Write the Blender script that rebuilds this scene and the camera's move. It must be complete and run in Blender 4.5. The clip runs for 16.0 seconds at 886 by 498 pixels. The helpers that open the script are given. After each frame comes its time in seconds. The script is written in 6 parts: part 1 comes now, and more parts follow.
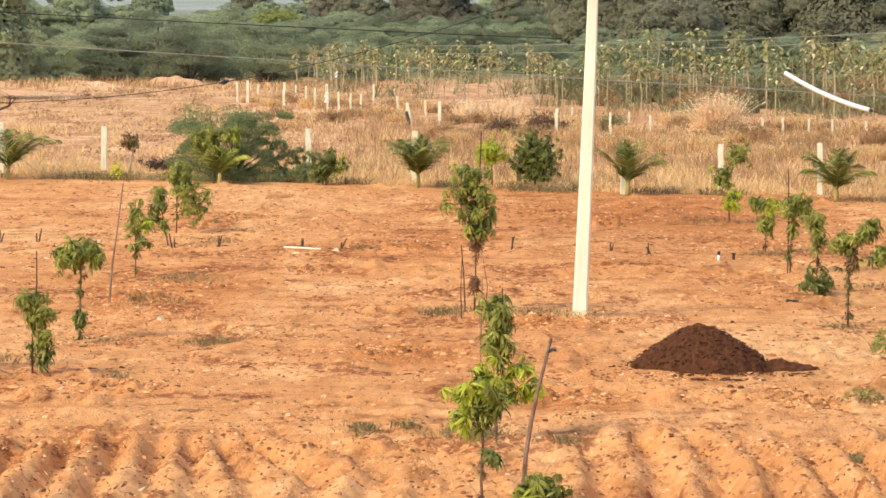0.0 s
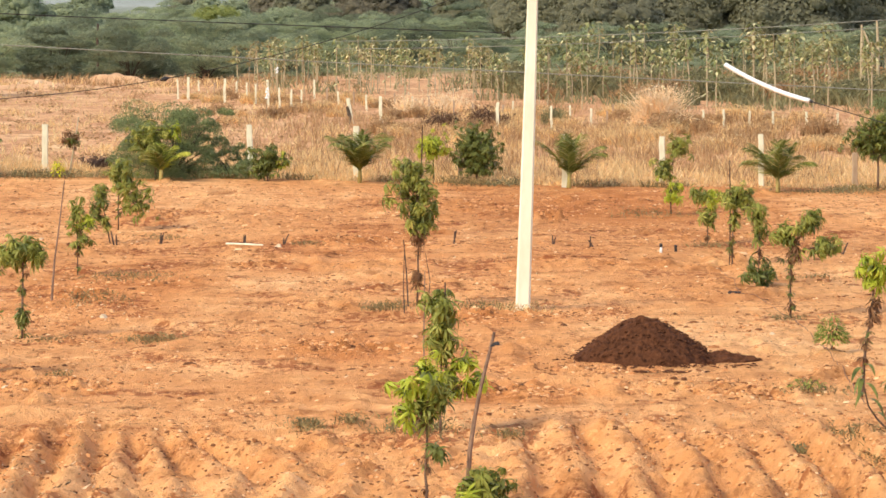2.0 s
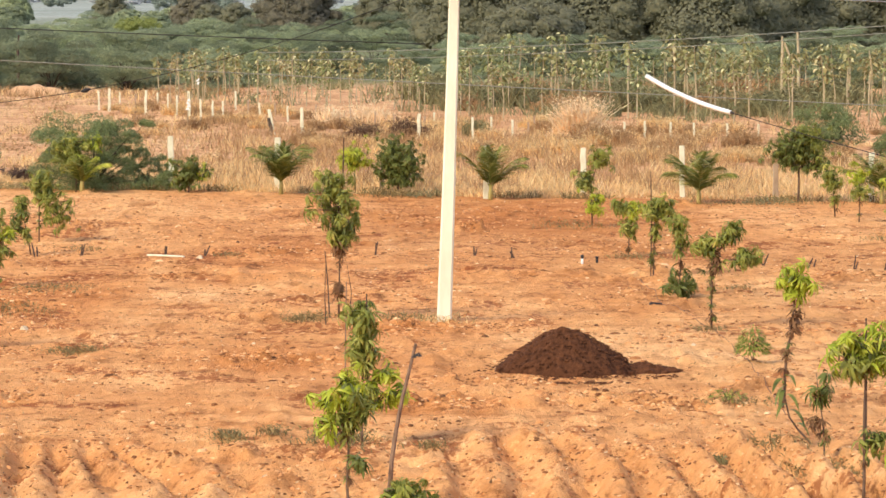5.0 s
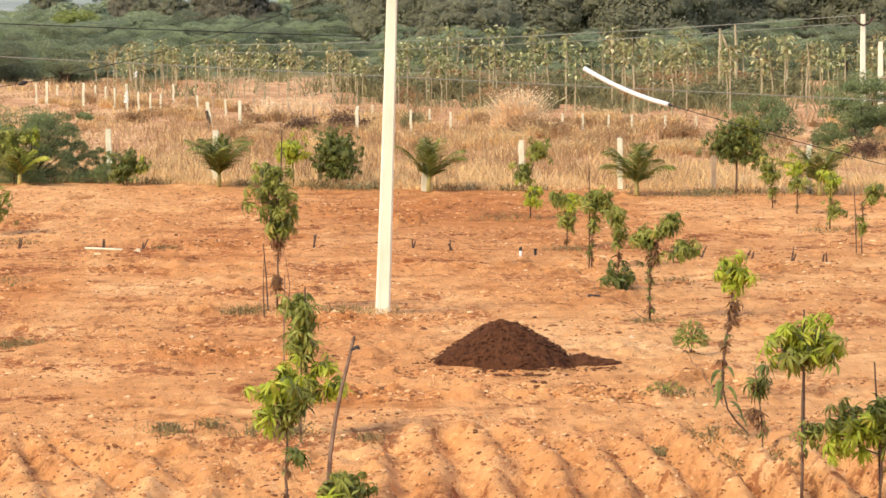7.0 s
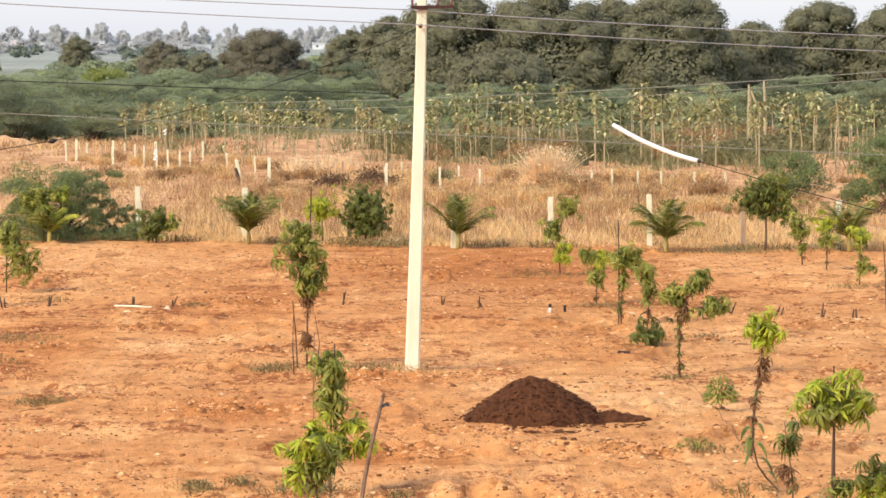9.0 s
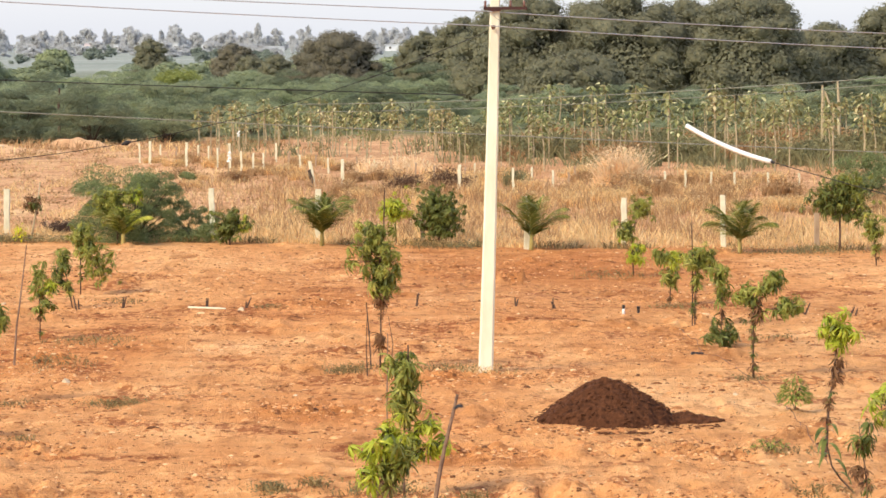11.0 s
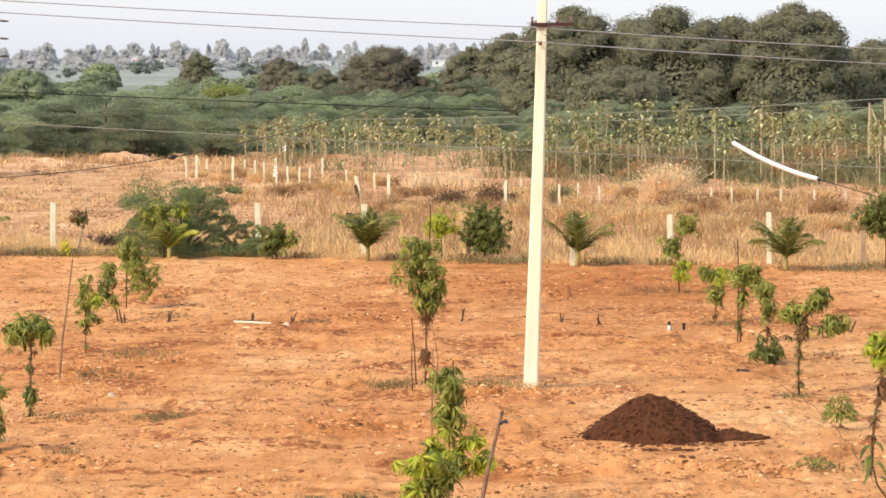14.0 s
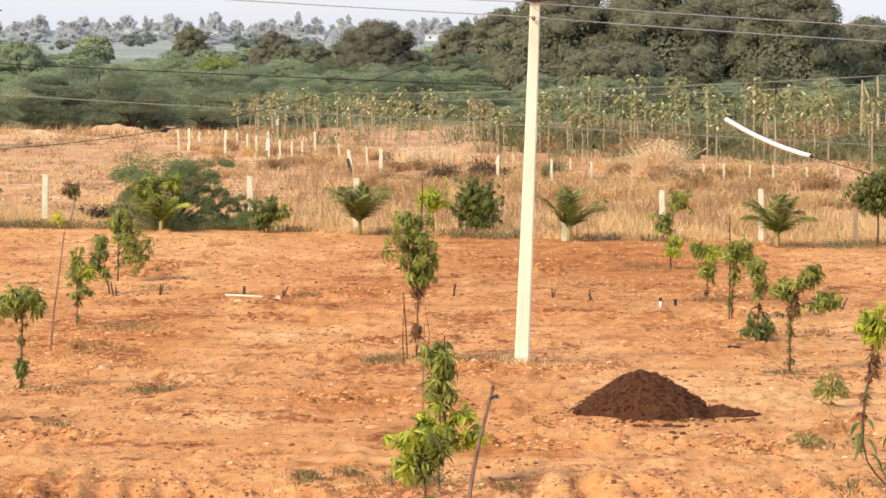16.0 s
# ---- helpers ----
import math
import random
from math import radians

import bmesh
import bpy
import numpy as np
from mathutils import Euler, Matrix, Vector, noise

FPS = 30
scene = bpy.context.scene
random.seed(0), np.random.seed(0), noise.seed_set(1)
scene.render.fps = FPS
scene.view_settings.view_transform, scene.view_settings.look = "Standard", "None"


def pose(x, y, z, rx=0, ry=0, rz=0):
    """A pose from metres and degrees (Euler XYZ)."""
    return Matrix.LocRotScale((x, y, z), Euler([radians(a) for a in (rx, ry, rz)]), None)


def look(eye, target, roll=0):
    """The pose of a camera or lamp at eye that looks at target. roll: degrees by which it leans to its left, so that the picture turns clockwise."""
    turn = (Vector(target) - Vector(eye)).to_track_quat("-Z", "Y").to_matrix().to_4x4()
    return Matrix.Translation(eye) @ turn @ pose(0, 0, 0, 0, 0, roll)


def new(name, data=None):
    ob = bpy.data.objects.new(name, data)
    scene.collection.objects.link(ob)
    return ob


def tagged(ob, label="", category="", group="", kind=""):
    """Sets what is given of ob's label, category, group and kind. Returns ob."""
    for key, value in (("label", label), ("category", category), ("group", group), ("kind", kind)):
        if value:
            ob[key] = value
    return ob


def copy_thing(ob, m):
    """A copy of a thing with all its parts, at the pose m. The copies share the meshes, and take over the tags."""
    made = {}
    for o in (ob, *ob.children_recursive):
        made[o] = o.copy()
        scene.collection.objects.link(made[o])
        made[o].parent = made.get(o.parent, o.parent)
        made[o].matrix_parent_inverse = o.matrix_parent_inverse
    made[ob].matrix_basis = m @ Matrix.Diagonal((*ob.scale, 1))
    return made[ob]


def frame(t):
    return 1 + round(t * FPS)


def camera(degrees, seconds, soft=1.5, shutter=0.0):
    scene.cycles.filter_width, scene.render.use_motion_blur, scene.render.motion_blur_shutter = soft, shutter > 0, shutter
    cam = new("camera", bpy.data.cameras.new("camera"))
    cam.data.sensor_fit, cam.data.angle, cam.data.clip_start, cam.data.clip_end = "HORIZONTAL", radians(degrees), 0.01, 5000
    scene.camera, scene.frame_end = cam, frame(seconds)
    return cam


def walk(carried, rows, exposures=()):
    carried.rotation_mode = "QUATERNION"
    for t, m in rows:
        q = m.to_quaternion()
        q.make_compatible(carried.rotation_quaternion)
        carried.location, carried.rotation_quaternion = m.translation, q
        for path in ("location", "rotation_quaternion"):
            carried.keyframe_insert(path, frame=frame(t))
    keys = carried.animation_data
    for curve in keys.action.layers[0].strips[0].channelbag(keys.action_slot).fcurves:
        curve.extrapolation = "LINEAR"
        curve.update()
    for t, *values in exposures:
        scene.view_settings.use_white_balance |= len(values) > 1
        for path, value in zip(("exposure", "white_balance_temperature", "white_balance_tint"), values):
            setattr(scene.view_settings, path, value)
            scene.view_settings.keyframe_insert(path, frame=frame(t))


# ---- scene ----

# ------------------------------------------------------------------ camera
# A hand-held long lens on a roof terrace: the eye stays put, the view swings.
EYE = (0.0, 0.0, 6.0)
cam = camera(12.6, 16.0, soft=1.6)
ROWS = [  # seconds, turn to the right, pitch, lean
    (0.0, -0.777, -3.852, 0.333), (0.5, -0.556, -3.932, -0.016), (1.0, -0.285, -4.005, -0.199),
    (1.5, -0.072, -3.993, -0.241), (2.0, 0.049, -3.928, -0.165), (2.5, 0.167, -3.793, -0.120),
    (3.0, 0.318, -3.623, -0.099), (3.5, 0.568, -3.539, -0.149), (4.0, 0.873, -3.616, -0.162),
    (4.2, 0.970, -3.689, -0.165), (6.3, 1.423, -3.851, -0.197), (6.5, 1.581, -3.990, -0.284),
    (7.0, 2.055, -3.878, -0.168), (7.5, 1.873, -3.479, -0.189), (8.0, 1.798, -3.207, -0.205),
    (8.5, 1.704, -3.095, -0.243), (8.7, 1.690, -3.080, -0.260), (10.8, 0.755, -3.026, -0.569),
    (11.0, 0.590, -3.039, -0.450), (11.5, 0.127, -3.137, -0.182), (12.0, -0.156, -3.203, -0.037),
    (12.5, -0.233, -3.195, -0.035), (13.0, -0.187, -3.096, -0.154), (13.5, -0.135, -2.942, -0.241),
    (14.0, -0.063, -2.813, -0.183), (14.5, 0.000, -2.790, 0.000), (15.0, 0.016, -2.887, 0.106),
    (15.5, 0.016, -3.010, 0.164), (16.0, 0.053, -3.176, 0.181),
]
walk(cam, [(t, pose(*EYE, 90 + pitch, 0, -yaw) @ pose(0, 0, 0, 0, 0, roll)) for t, yaw, pitch, roll in ROWS])

# ------------------------------------------------------------------ light
SUN_ELEVATION, SUN_ROTATION = radians(38), radians(228)
world = bpy.data.worlds.new("hazy_sky")
scene.world = world
world.use_nodes = True
wt = world.node_tree
sky = wt.nodes.new("ShaderNodeTexSky")
sky.sky_type, sky.sun_disc = "NISHITA", False
sky.sun_elevation, sky.sun_rotation = SUN_ELEVATION, SUN_ROTATION
sky.air_density, sky.dust_density, sky.ozone_density = 1.0, 1.0, 1.0
wt.links.new(sky.outputs["Color"], wt.nodes["Background"].inputs["Color"])
wt.nodes["Background"].inputs["Strength"].default_value = 0.07
# an even white haze over the whole dome
haze = wt.nodes.new("ShaderNodeBackground")
haze.inputs["Color"].default_value, haze.inputs["Strength"].default_value = (0.85, 0.88, 1.06, 1), 0.475
both = wt.nodes.new("ShaderNodeAddShader")
wt.links.new(wt.nodes["Background"].outputs[0], both.inputs[0])
wt.links.new(haze.outputs[0], both.inputs[1])
wt.links.new(both.outputs[0], wt.nodes["World Output"].inputs["Surface"])
sun = new("sun", bpy.data.lights.new("sun", "SUN"))
sun.data.energy, sun.data.angle, sun.data.color = 3.0, radians(16), (1.0, 0.87, 0.61)
toward = Vector((math.sin(SUN_ROTATION) * math.cos(SUN_ELEVATION), math.cos(SUN_ROTATION) * math.cos(SUN_ELEVATION), math.sin(SUN_ELEVATION)))
sun.matrix_world = look((0, 0, 40), Vector((0, 0, 40)) - toward)
scene.view_settings.exposure = 0.42

# ------------------------------------------------------------------ materials
rng = np.random.default_rng(7)


def material(name, rough=0.8, spec=0.3, metal=0.0):
    m = bpy.data.materials.new(name)
    m.use_nodes = True
    b = m.node_tree.nodes["Principled BSDF"]
    b.inputs["Roughness"].default_value = rough
    b.inputs["Specular IOR Level"].default_value = spec
    b.inputs["Metallic"].default_value = metal
    return m, m.node_tree, b


def ramp(nt, source, stops):
    r = nt.nodes.new("ShaderNodeValToRGB")
    while len(r.color_ramp.elements) < len(stops):
        r.color_ramp.elements.new(0.5)
    for e, (at, col) in zip(r.color_ramp.elements, stops):
        e.position, e.color = at, (*col, 1)
    nt.links.new(source, r.inputs["Fac"])
    return r.outputs["Color"]


def noise_tex(nt, scale, detail=4.0, rough=0.55, stretch=(1, 1, 1), distort=0.0):
    co = nt.nodes.new("ShaderNodeTexCoord")
    mp = nt.nodes.new("ShaderNodeMapping")
    mp.inputs["Scale"].default_value = stretch
    nz = nt.nodes.new("ShaderNodeTexNoise")
    nz.inputs["Scale"].default_value, nz.inputs["Detail"].default_value = scale, detail
    nz.inputs["Roughness"].default_value, nz.inputs["Distortion"].default_value = rough, distort
    nt.links.new(co.outputs["Object"], mp.inputs["Vector"])
    nt.links.new(mp.outputs["Vector"], nz.inputs["Vector"])
    return nz.outputs["Fac"]


def mix(nt, fac, a, b, mode="MIX"):
    n = nt.nodes.new("ShaderNodeMix")
    n.data_type, n.blend_type = "RGBA", mode
    for sock, v in ((n.inputs[0], fac), (n.inputs[6], a), (n.inputs[7], b)):
        if isinstance(v, bpy.types.NodeSocket):
            nt.links.new(v, sock)
        else:
            sock.default_value = v if isinstance(v, float) else (*v, 1)
    return n.outputs[2]


def bump(nt, b, height, strength, distance=0.02):
    n = nt.nodes.new("ShaderNodeBump")
    n.inputs["Strength"].default_value, n.inputs["Distance"].default_value = strength, distance
    nt.links.new(height, n.inputs["Height"])
    nt.links.new(n.outputs["Normal"], b.inputs["Normal"])


def leaf_material(name, dark, mid, light, through_light=0.25, rough=0.5, vary=0.0):
    """Foliage whose leaves differ one by one, with some light passing through."""
    m, nt, b = material(name, rough, 0.15)
    geo = nt.nodes.new("ShaderNodeNewGeometry")
    col = ramp(nt, geo.outputs["Random Per Island"], [(0.0, dark), (0.5, mid), (0.85, mid), (1.0, light)])
    big = ramp(nt, noise_tex(nt, 2.2, 2), [(0.3, (0.75, 0.8, 0.8)), (0.7, (1.2, 1.15, 1.0))])
    col = mix(nt, 1.0, col, big, "MULTIPLY")
    if vary:
        info = nt.nodes.new("ShaderNodeObjectInfo")
        lo, hi = 1 - vary, 1 + vary * 0.6
        col = mix(nt, 1.0, col, ramp(nt, info.outputs["Random"], [(0.0, (lo, lo, lo)), (0.45, (1, 1, 1)), (1.0, (hi, hi * 0.98, hi * 0.92))]), "MULTIPLY")
    nt.links.new(col, b.inputs["Base Color"])
    tr = nt.nodes.new("ShaderNodeBsdfTranslucent")
    nt.links.new(col, tr.inputs["Color"])
    mx = nt.nodes.new("ShaderNodeMixShader")
    mx.inputs[0].default_value = through_light
    nt.links.new(b.outputs[0], mx.inputs[1])
    nt.links.new(tr.outputs[0], mx.inputs[2])
    nt.links.new(mx.outputs[0], nt.nodes["Material Output"].inputs["Surface"])
    return m


def tuft_material(name, dark, mid, light, through_light=0.25, rough=0.5):
    """Foliage whose shoots differ one by one and shade from leaf to leaf."""
    m, nt, b = material(name, rough, 0.35)
    info = nt.nodes.new("ShaderNodeObjectInfo")
    both = nt.nodes.new("ShaderNodeMath")
    both.operation = "MULTIPLY_ADD"
    both.inputs[1].default_value = 0.5
    nt.links.new(info.outputs["Random"], both.inputs[0])
    spread = nt.nodes.new("ShaderNodeMath")
    spread.operation = "MULTIPLY_ADD"
    spread.inputs[1].default_value, spread.inputs[2].default_value = 1.6, -0.55
    nt.links.new(noise_tex(nt, 9.0, 2), spread.inputs[0])
    nt.links.new(spread.outputs[0], both.inputs[2])
    col = ramp(nt, both.outputs[0], [(0.05, dark), (0.45, mid), (0.7, mid), (1.0, light)])
    nt.links.new(col, b.inputs["Base Color"])
    tr = nt.nodes.new("ShaderNodeBsdfTranslucent")
    nt.links.new(col, tr.inputs["Color"])
    mx = nt.nodes.new("ShaderNodeMixShader")
    mx.inputs[0].default_value = through_light
    nt.links.new(b.outputs[0], mx.inputs[1])
    nt.links.new(tr.outputs[0], mx.inputs[2])
    nt.links.new(mx.outputs[0], nt.nodes["Material Output"].inputs["Surface"])
    return m


def plain_material(name, a, bcol, scale=6.0, rough=0.8, stretch=(1, 1, 1), relief=0.3, spec=0.3, metal=0.0):
    m, nt, b = material(name, rough, spec, metal)
    n = noise_tex(nt, scale, 5, 0.6, stretch)
    nt.links.new(ramp(nt, n, [(0.3, a), (0.7, bcol)]), b.inputs["Base Color"])
    bump(nt, b, n, relief)
    return m


def island_material(name, stops, rough=0.9, relief=0.4):
    m, nt, b = material(name, rough, 0.2)
    geo = nt.nodes.new("ShaderNodeNewGeometry")
    col = ramp(nt, geo.outputs["Random Per Island"], stops)
    n = noise_tex(nt, 18, 4)
    col = mix(nt, 1.0, col, ramp(nt, n, [(0.3, (0.75, 0.75, 0.75)), (0.7, (1.15, 1.15, 1.15))]), "MULTIPLY")
    nt.links.new(col, b.inputs["Base Color"])
    bump(nt, b, n, relief)
    return m


def soil_material():
    """Red tilled soil with crusts, pale dust and damp patches; straw-coloured land past the fence."""
    m, nt, b = material("red_soil", 0.95, 0.12)
    wide = noise_tex(nt, 0.16, 4, 0.6, (1, 0.55, 1), 0.6)
    mid = noise_tex(nt, 1.1, 6, 0.68, (1, 0.3, 1), 0.5)
    streak = noise_tex(nt, 2.6, 6, 0.75, (0.6, 0.25, 1), 0.3)
    fine = noise_tex(nt, 6.0, 6, 0.75, (0.9, 0.24, 1), 0.1)
    grit = noise_tex(nt, 42.0, 3, 0.7, (1, 0.4, 1))
    co = nt.nodes.new("ShaderNodeTexCoord")
    sep = nt.nodes.new("ShaderNodeSeparateXYZ")
    nt.links.new(co.outputs["Object"], sep.inputs[0])

    def madd(x, k, add):
        n = nt.nodes.new("ShaderNodeMath")
        n.operation = "MULTIPLY_ADD"
        nt.links.new(x, n.inputs[0])
        n.inputs[1].default_value = k
        nt.links.new(add, n.inputs[2])
        return n.outputs[0]

    def between(x, lo, hi):
        n = nt.nodes.new("ShaderNodeMapRange")
        n.inputs["From Min"].default_value, n.inputs["From Max"].default_value = lo, hi
        nt.links.new(x, n.inputs["Value"])
        return n.outputs[0]

    band = noise_tex(nt, 1.0, 6, 0.7, (0.22, 0.9, 1), 0.5)
    calm = ramp(nt, noise_tex(nt, 0.3, 3, 0.6, (0.6, 0.8, 1)), [(0.4, (0.55, 0.55, 0.55)), (0.58, (1, 1, 1))])
    col = ramp(nt, wide, [(0.32, (0.59, 0.268, 0.1)), (0.5, (0.655, 0.315, 0.122)), (0.66, (0.73, 0.395, 0.175))])
    # straw land beyond the boundary, which runs slightly askew
    edge = madd(mid, 5.0, madd(sep.outputs["X"], 0.38, sep.outputs["Y"]))
    straw = ramp(nt, noise_tex(nt, 0.5, 6, 0.7, (1, 0.25, 1)), [(0.32, (0.44, 0.235, 0.12)), (0.48, (0.6, 0.335, 0.175)), (0.6, (0.68, 0.42, 0.225)), (0.72, (0.76, 0.52, 0.29))])
    col = mix(nt, between(edge, 117.5, 120.5), col, straw)
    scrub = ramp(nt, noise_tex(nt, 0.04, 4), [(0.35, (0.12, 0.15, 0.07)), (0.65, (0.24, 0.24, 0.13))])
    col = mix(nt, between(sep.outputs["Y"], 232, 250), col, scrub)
    # far pasture, its green paled with distance to put haze into the ground colour
    hazed_pasture = ramp(nt, noise_tex(nt, 0.012, 4), [(0.35, (0.26, 0.3, 0.27)), (0.65, (0.36, 0.39, 0.36))])
    col = mix(nt, between(sep.outputs["Y"], 480, 800), col, hazed_pasture)
    col = mix(nt, 1.0, col, ramp(nt, mid, [(0.30, (0.55, 0.46, 0.4)), (0.43, (0.95, 0.9, 0.86)), (0.58, (1.04, 1.04, 1.04)), (0.74, (1.2, 1.32, 1.42))]), "MULTIPLY")
    col = mix(nt, 1.0, col, ramp(nt, band, [(0.32, (0.66, 0.57, 0.5)), (0.41, (0.94, 0.9, 0.87)), (0.5, (1, 1, 1)), (0.6, (1.05, 1.06, 1.07)), (0.68, (1.18, 1.27, 1.36))]), "MULTIPLY")
    col = mix(nt, calm, col, mix(nt, 1.0, col, ramp(nt, streak, [(0.34, (0.4, 0.34, 0.31)), (0.40, (0.82, 0.79, 0.76)), (0.45, (1, 1, 1)), (0.58, (1.03, 1.03, 1.03)), (0.66, (1.2, 1.32, 1.45))]), "MULTIPLY"))
    col = mix(nt, calm, col, mix(nt, 1.0, col, ramp(nt, fine, [(0.34, (0.34, 0.28, 0.25)), (0.40, (0.83, 0.8, 0.78)), (0.45, (1, 1, 1)), (0.57, (1.03, 1.03, 1.03)), (0.64, (1.28, 1.4, 1.5))]), "MULTIPLY"))
    turned = ramp(nt, noise_tex(nt, 0.75, 5, 0.65, (0.45, 0.4, 1), 0.8), [(0.55, (0, 0, 0)), (0.6, (1, 1, 1))])
    broken = ramp(nt, noise_tex(nt, 7.0, 4, 0.7, (0.8, 0.3, 1), 0.4), [(0.47, (0, 0, 0)), (0.505, (1, 1, 1))])
    field = between(sep.outputs["Y"], 112, 100)
    spots = mix(nt, 1.0, mix(nt, 1.0, turned, broken, "MULTIPLY"), field, "MULTIPLY")
    col = mix(nt, spots, col, mix(nt, 1.0, col, (0.55, 0.41, 0.37), "MULTIPLY"))
    # patches of freshly turned, redder earth
    ragged = noise_tex(nt, 1.4, 5, 0.7, (0.8, 0.35, 1), 0.4)
    red = None
    for cx, cy, rx, ry in ((3.6, 106, 4.6, 9), (-6.1, 75, 1.9, 9), (-1.4, 87, 2.2, 9), (4.0, 100, 3.6, 12), (5.0, 78, 2.0, 6), (-1.3, 64, 1.5, 2.2), (1.0, 69.6, 1.0, 1.8), (1.2, 56.8, 1.1, 1.5), (-5.5, 58.5, 2.4, 2.0), (2.0, 86, 2.2, 7)):
        mp = nt.nodes.new("ShaderNodeMapping")
        mp.vector_type = "TEXTURE"
        mp.inputs["Location"].default_value, mp.inputs["Scale"].default_value = (cx, cy, 0), (rx, ry, 50)
        nt.links.new(co.outputs["Object"], mp.inputs["Vector"])
        ln = nt.nodes.new("ShaderNodeVectorMath")
        ln.operation = "LENGTH"
        nt.links.new(mp.outputs["Vector"], ln.inputs[0])
        spot = between(madd(ragged, 1.6, ln.outputs["Value"]), 2.2, 1.35)
        if red is None:
            red = spot
        else:
            top = nt.nodes.new("ShaderNodeMath")
            top.operation = "MAXIMUM"
            nt.links.new(red, top.inputs[0])
            nt.links.new(spot, top.inputs[1])
            red = top.outputs[0]
    col = mix(nt, red, col, mix(nt, 1.0, col, (0.9, 0.8, 0.71), "MULTIPLY"))
    far_side = nt.nodes.new("ShaderNodeMapping")
    far_side.vector_type = "TEXTURE"
    far_side.inputs["Location"].default_value, far_side.inputs["Scale"].default_value = (3.9, 101, 0), (5.6, 17, 50)
    nt.links.new(co.outputs["Object"], far_side.inputs["Vector"])
    off = nt.nodes.new("ShaderNodeVectorMath")
    off.operation = "LENGTH"
    nt.links.new(far_side.outputs["Vector"], off.inputs[0])
    col = mix(nt, between(madd(ragged, 1.1, off.outputs["Value"]), 1.75, 1.0), col, mix(nt, 1.0, col, (0.84, 0.79, 0.75), "MULTIPLY"))
    # paler, dustier ground towards the heap's side
    dusty = mix(nt, 1.0, between(madd(mid, 3.0, sep.outputs["X"]), 3.6, 7.5), between(sep.outputs["Y"], 96, 84), "MULTIPLY")
    col = mix(nt, dusty, col, mix(nt, 1.0, col, (1.0, 1.07, 1.13), "MULTIPLY"))
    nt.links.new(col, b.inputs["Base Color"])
    bump(nt, b, madd(grit, 0.35, fine), 0.75, 0.09)
    return m


SOIL = soil_material()
CONCRETE = plain_material("aged_concrete", (0.73, 0.7, 0.53), (0.86, 0.83, 0.67), 5.0, 0.85, (1, 1, 0.25), 0.15)
POST_STONE = plain_material("whitewashed_stone", (0.6, 0.56, 0.4), (0.82, 0.78, 0.6), 7.0, 0.9, (1, 1, 0.4), 0.3)
GREY_POST = plain_material("weathered_post", (0.34, 0.24, 0.17), (0.5, 0.38, 0.27), 7.0, 0.9, (1, 1, 0.4), 0.3)
RUST = plain_material("rusty_steel", (0.045, 0.02, 0.018), (0.09, 0.037, 0.03), 14.0, 0.7, (1, 1, 1), 0.2, 0.4, 0.3)
PORCELAIN = plain_material("brown_porcelain", (0.14, 0.06, 0.04), (0.2, 0.09, 0.06), 9.0, 0.25, (1, 1, 1), 0.05, 0.5)
ALUMINIUM = plain_material("dull_aluminium", (0.4, 0.41, 0.43), (0.5, 0.51, 0.53), 20.0, 0.6, (1, 1, 1), 0.05, 0.3)
BLACK_CABLE = plain_material("black_sheath", (0.02, 0.018, 0.018), (0.04, 0.035, 0.035), 20.0, 0.6)
GREY_CABLE = plain_material("faded_sheath", (0.2, 0.2, 0.17), (0.32, 0.32, 0.27), 20.0, 0.6)
DUSTY_HOSE = plain_material("dusty_hose", (0.16, 0.08, 0.045), (0.3, 0.15, 0.08), 3.0, 0.8)
WHITE_PVC = plain_material("white_plastic_pipe", (0.74, 0.74, 0.72), (0.84, 0.84, 0.83), 8.0, 0.35, (1, 1, 1), 0.03, 0.5)
BARK = plain_material("sapling_bark", (0.10, 0.06, 0.04), (0.2, 0.13, 0.09), 30.0, 0.9, (1, 1, 0.3), 0.6)
PALE_WOOD = plain_material("pale_stick", (0.09, 0.05, 0.035), (0.34, 0.22, 0.15), 14.0, 0.85, (1, 1, 0.35), 0.8)
DARK_WOOD = plain_material("dark_stick", (0.05, 0.03, 0.025), (0.12, 0.075, 0.055), 18.0, 0.9, (1, 1, 0.25), 0.5)
TRUNK = plain_material("old_bark", (0.06, 0.045, 0.035), (0.13, 0.1, 0.075), 6.0, 0.95, (1, 1, 0.3), 0.7)
DUNG = plain_material("dark_manure", (0.045, 0.016, 0.007), (0.125, 0.048, 0.021), 11.0, 0.95, (1, 1, 1), 0.9, 0.15)
PALM_STEM = plain_material("palm_stem", (0.3, 0.24, 0.07), (0.5, 0.42, 0.16), 12.0, 0.7, (1, 1, 0.3), 0.3)
MANGO = tuft_material("mango_leaf", (0.095, 0.12, 0.022), (0.285, 0.3, 0.055), (0.68, 0.62, 0.16), 0.32)
MANGO_LIME = tuft_material("young_mango_leaf", (0.24, 0.31, 0.025), (0.44, 0.49, 0.045), (0.78, 0.7, 0.11), 0.35)
# scrub green greyed for trees far off: haze mixed into the leaf colour
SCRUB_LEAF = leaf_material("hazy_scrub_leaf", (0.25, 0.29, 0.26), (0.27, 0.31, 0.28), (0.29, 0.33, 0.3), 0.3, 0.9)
MANGO_DARK = tuft_material("dense_or_shaded_mango_leaf", (0.06, 0.08, 0.018), (0.15, 0.175, 0.036), (0.36, 0.36, 0.085))
DRY_LEAF = tuft_material("withered_leaf", (0.12, 0.06, 0.03), (0.22, 0.11, 0.05), (0.4, 0.25, 0.11), 0.2, 0.8)
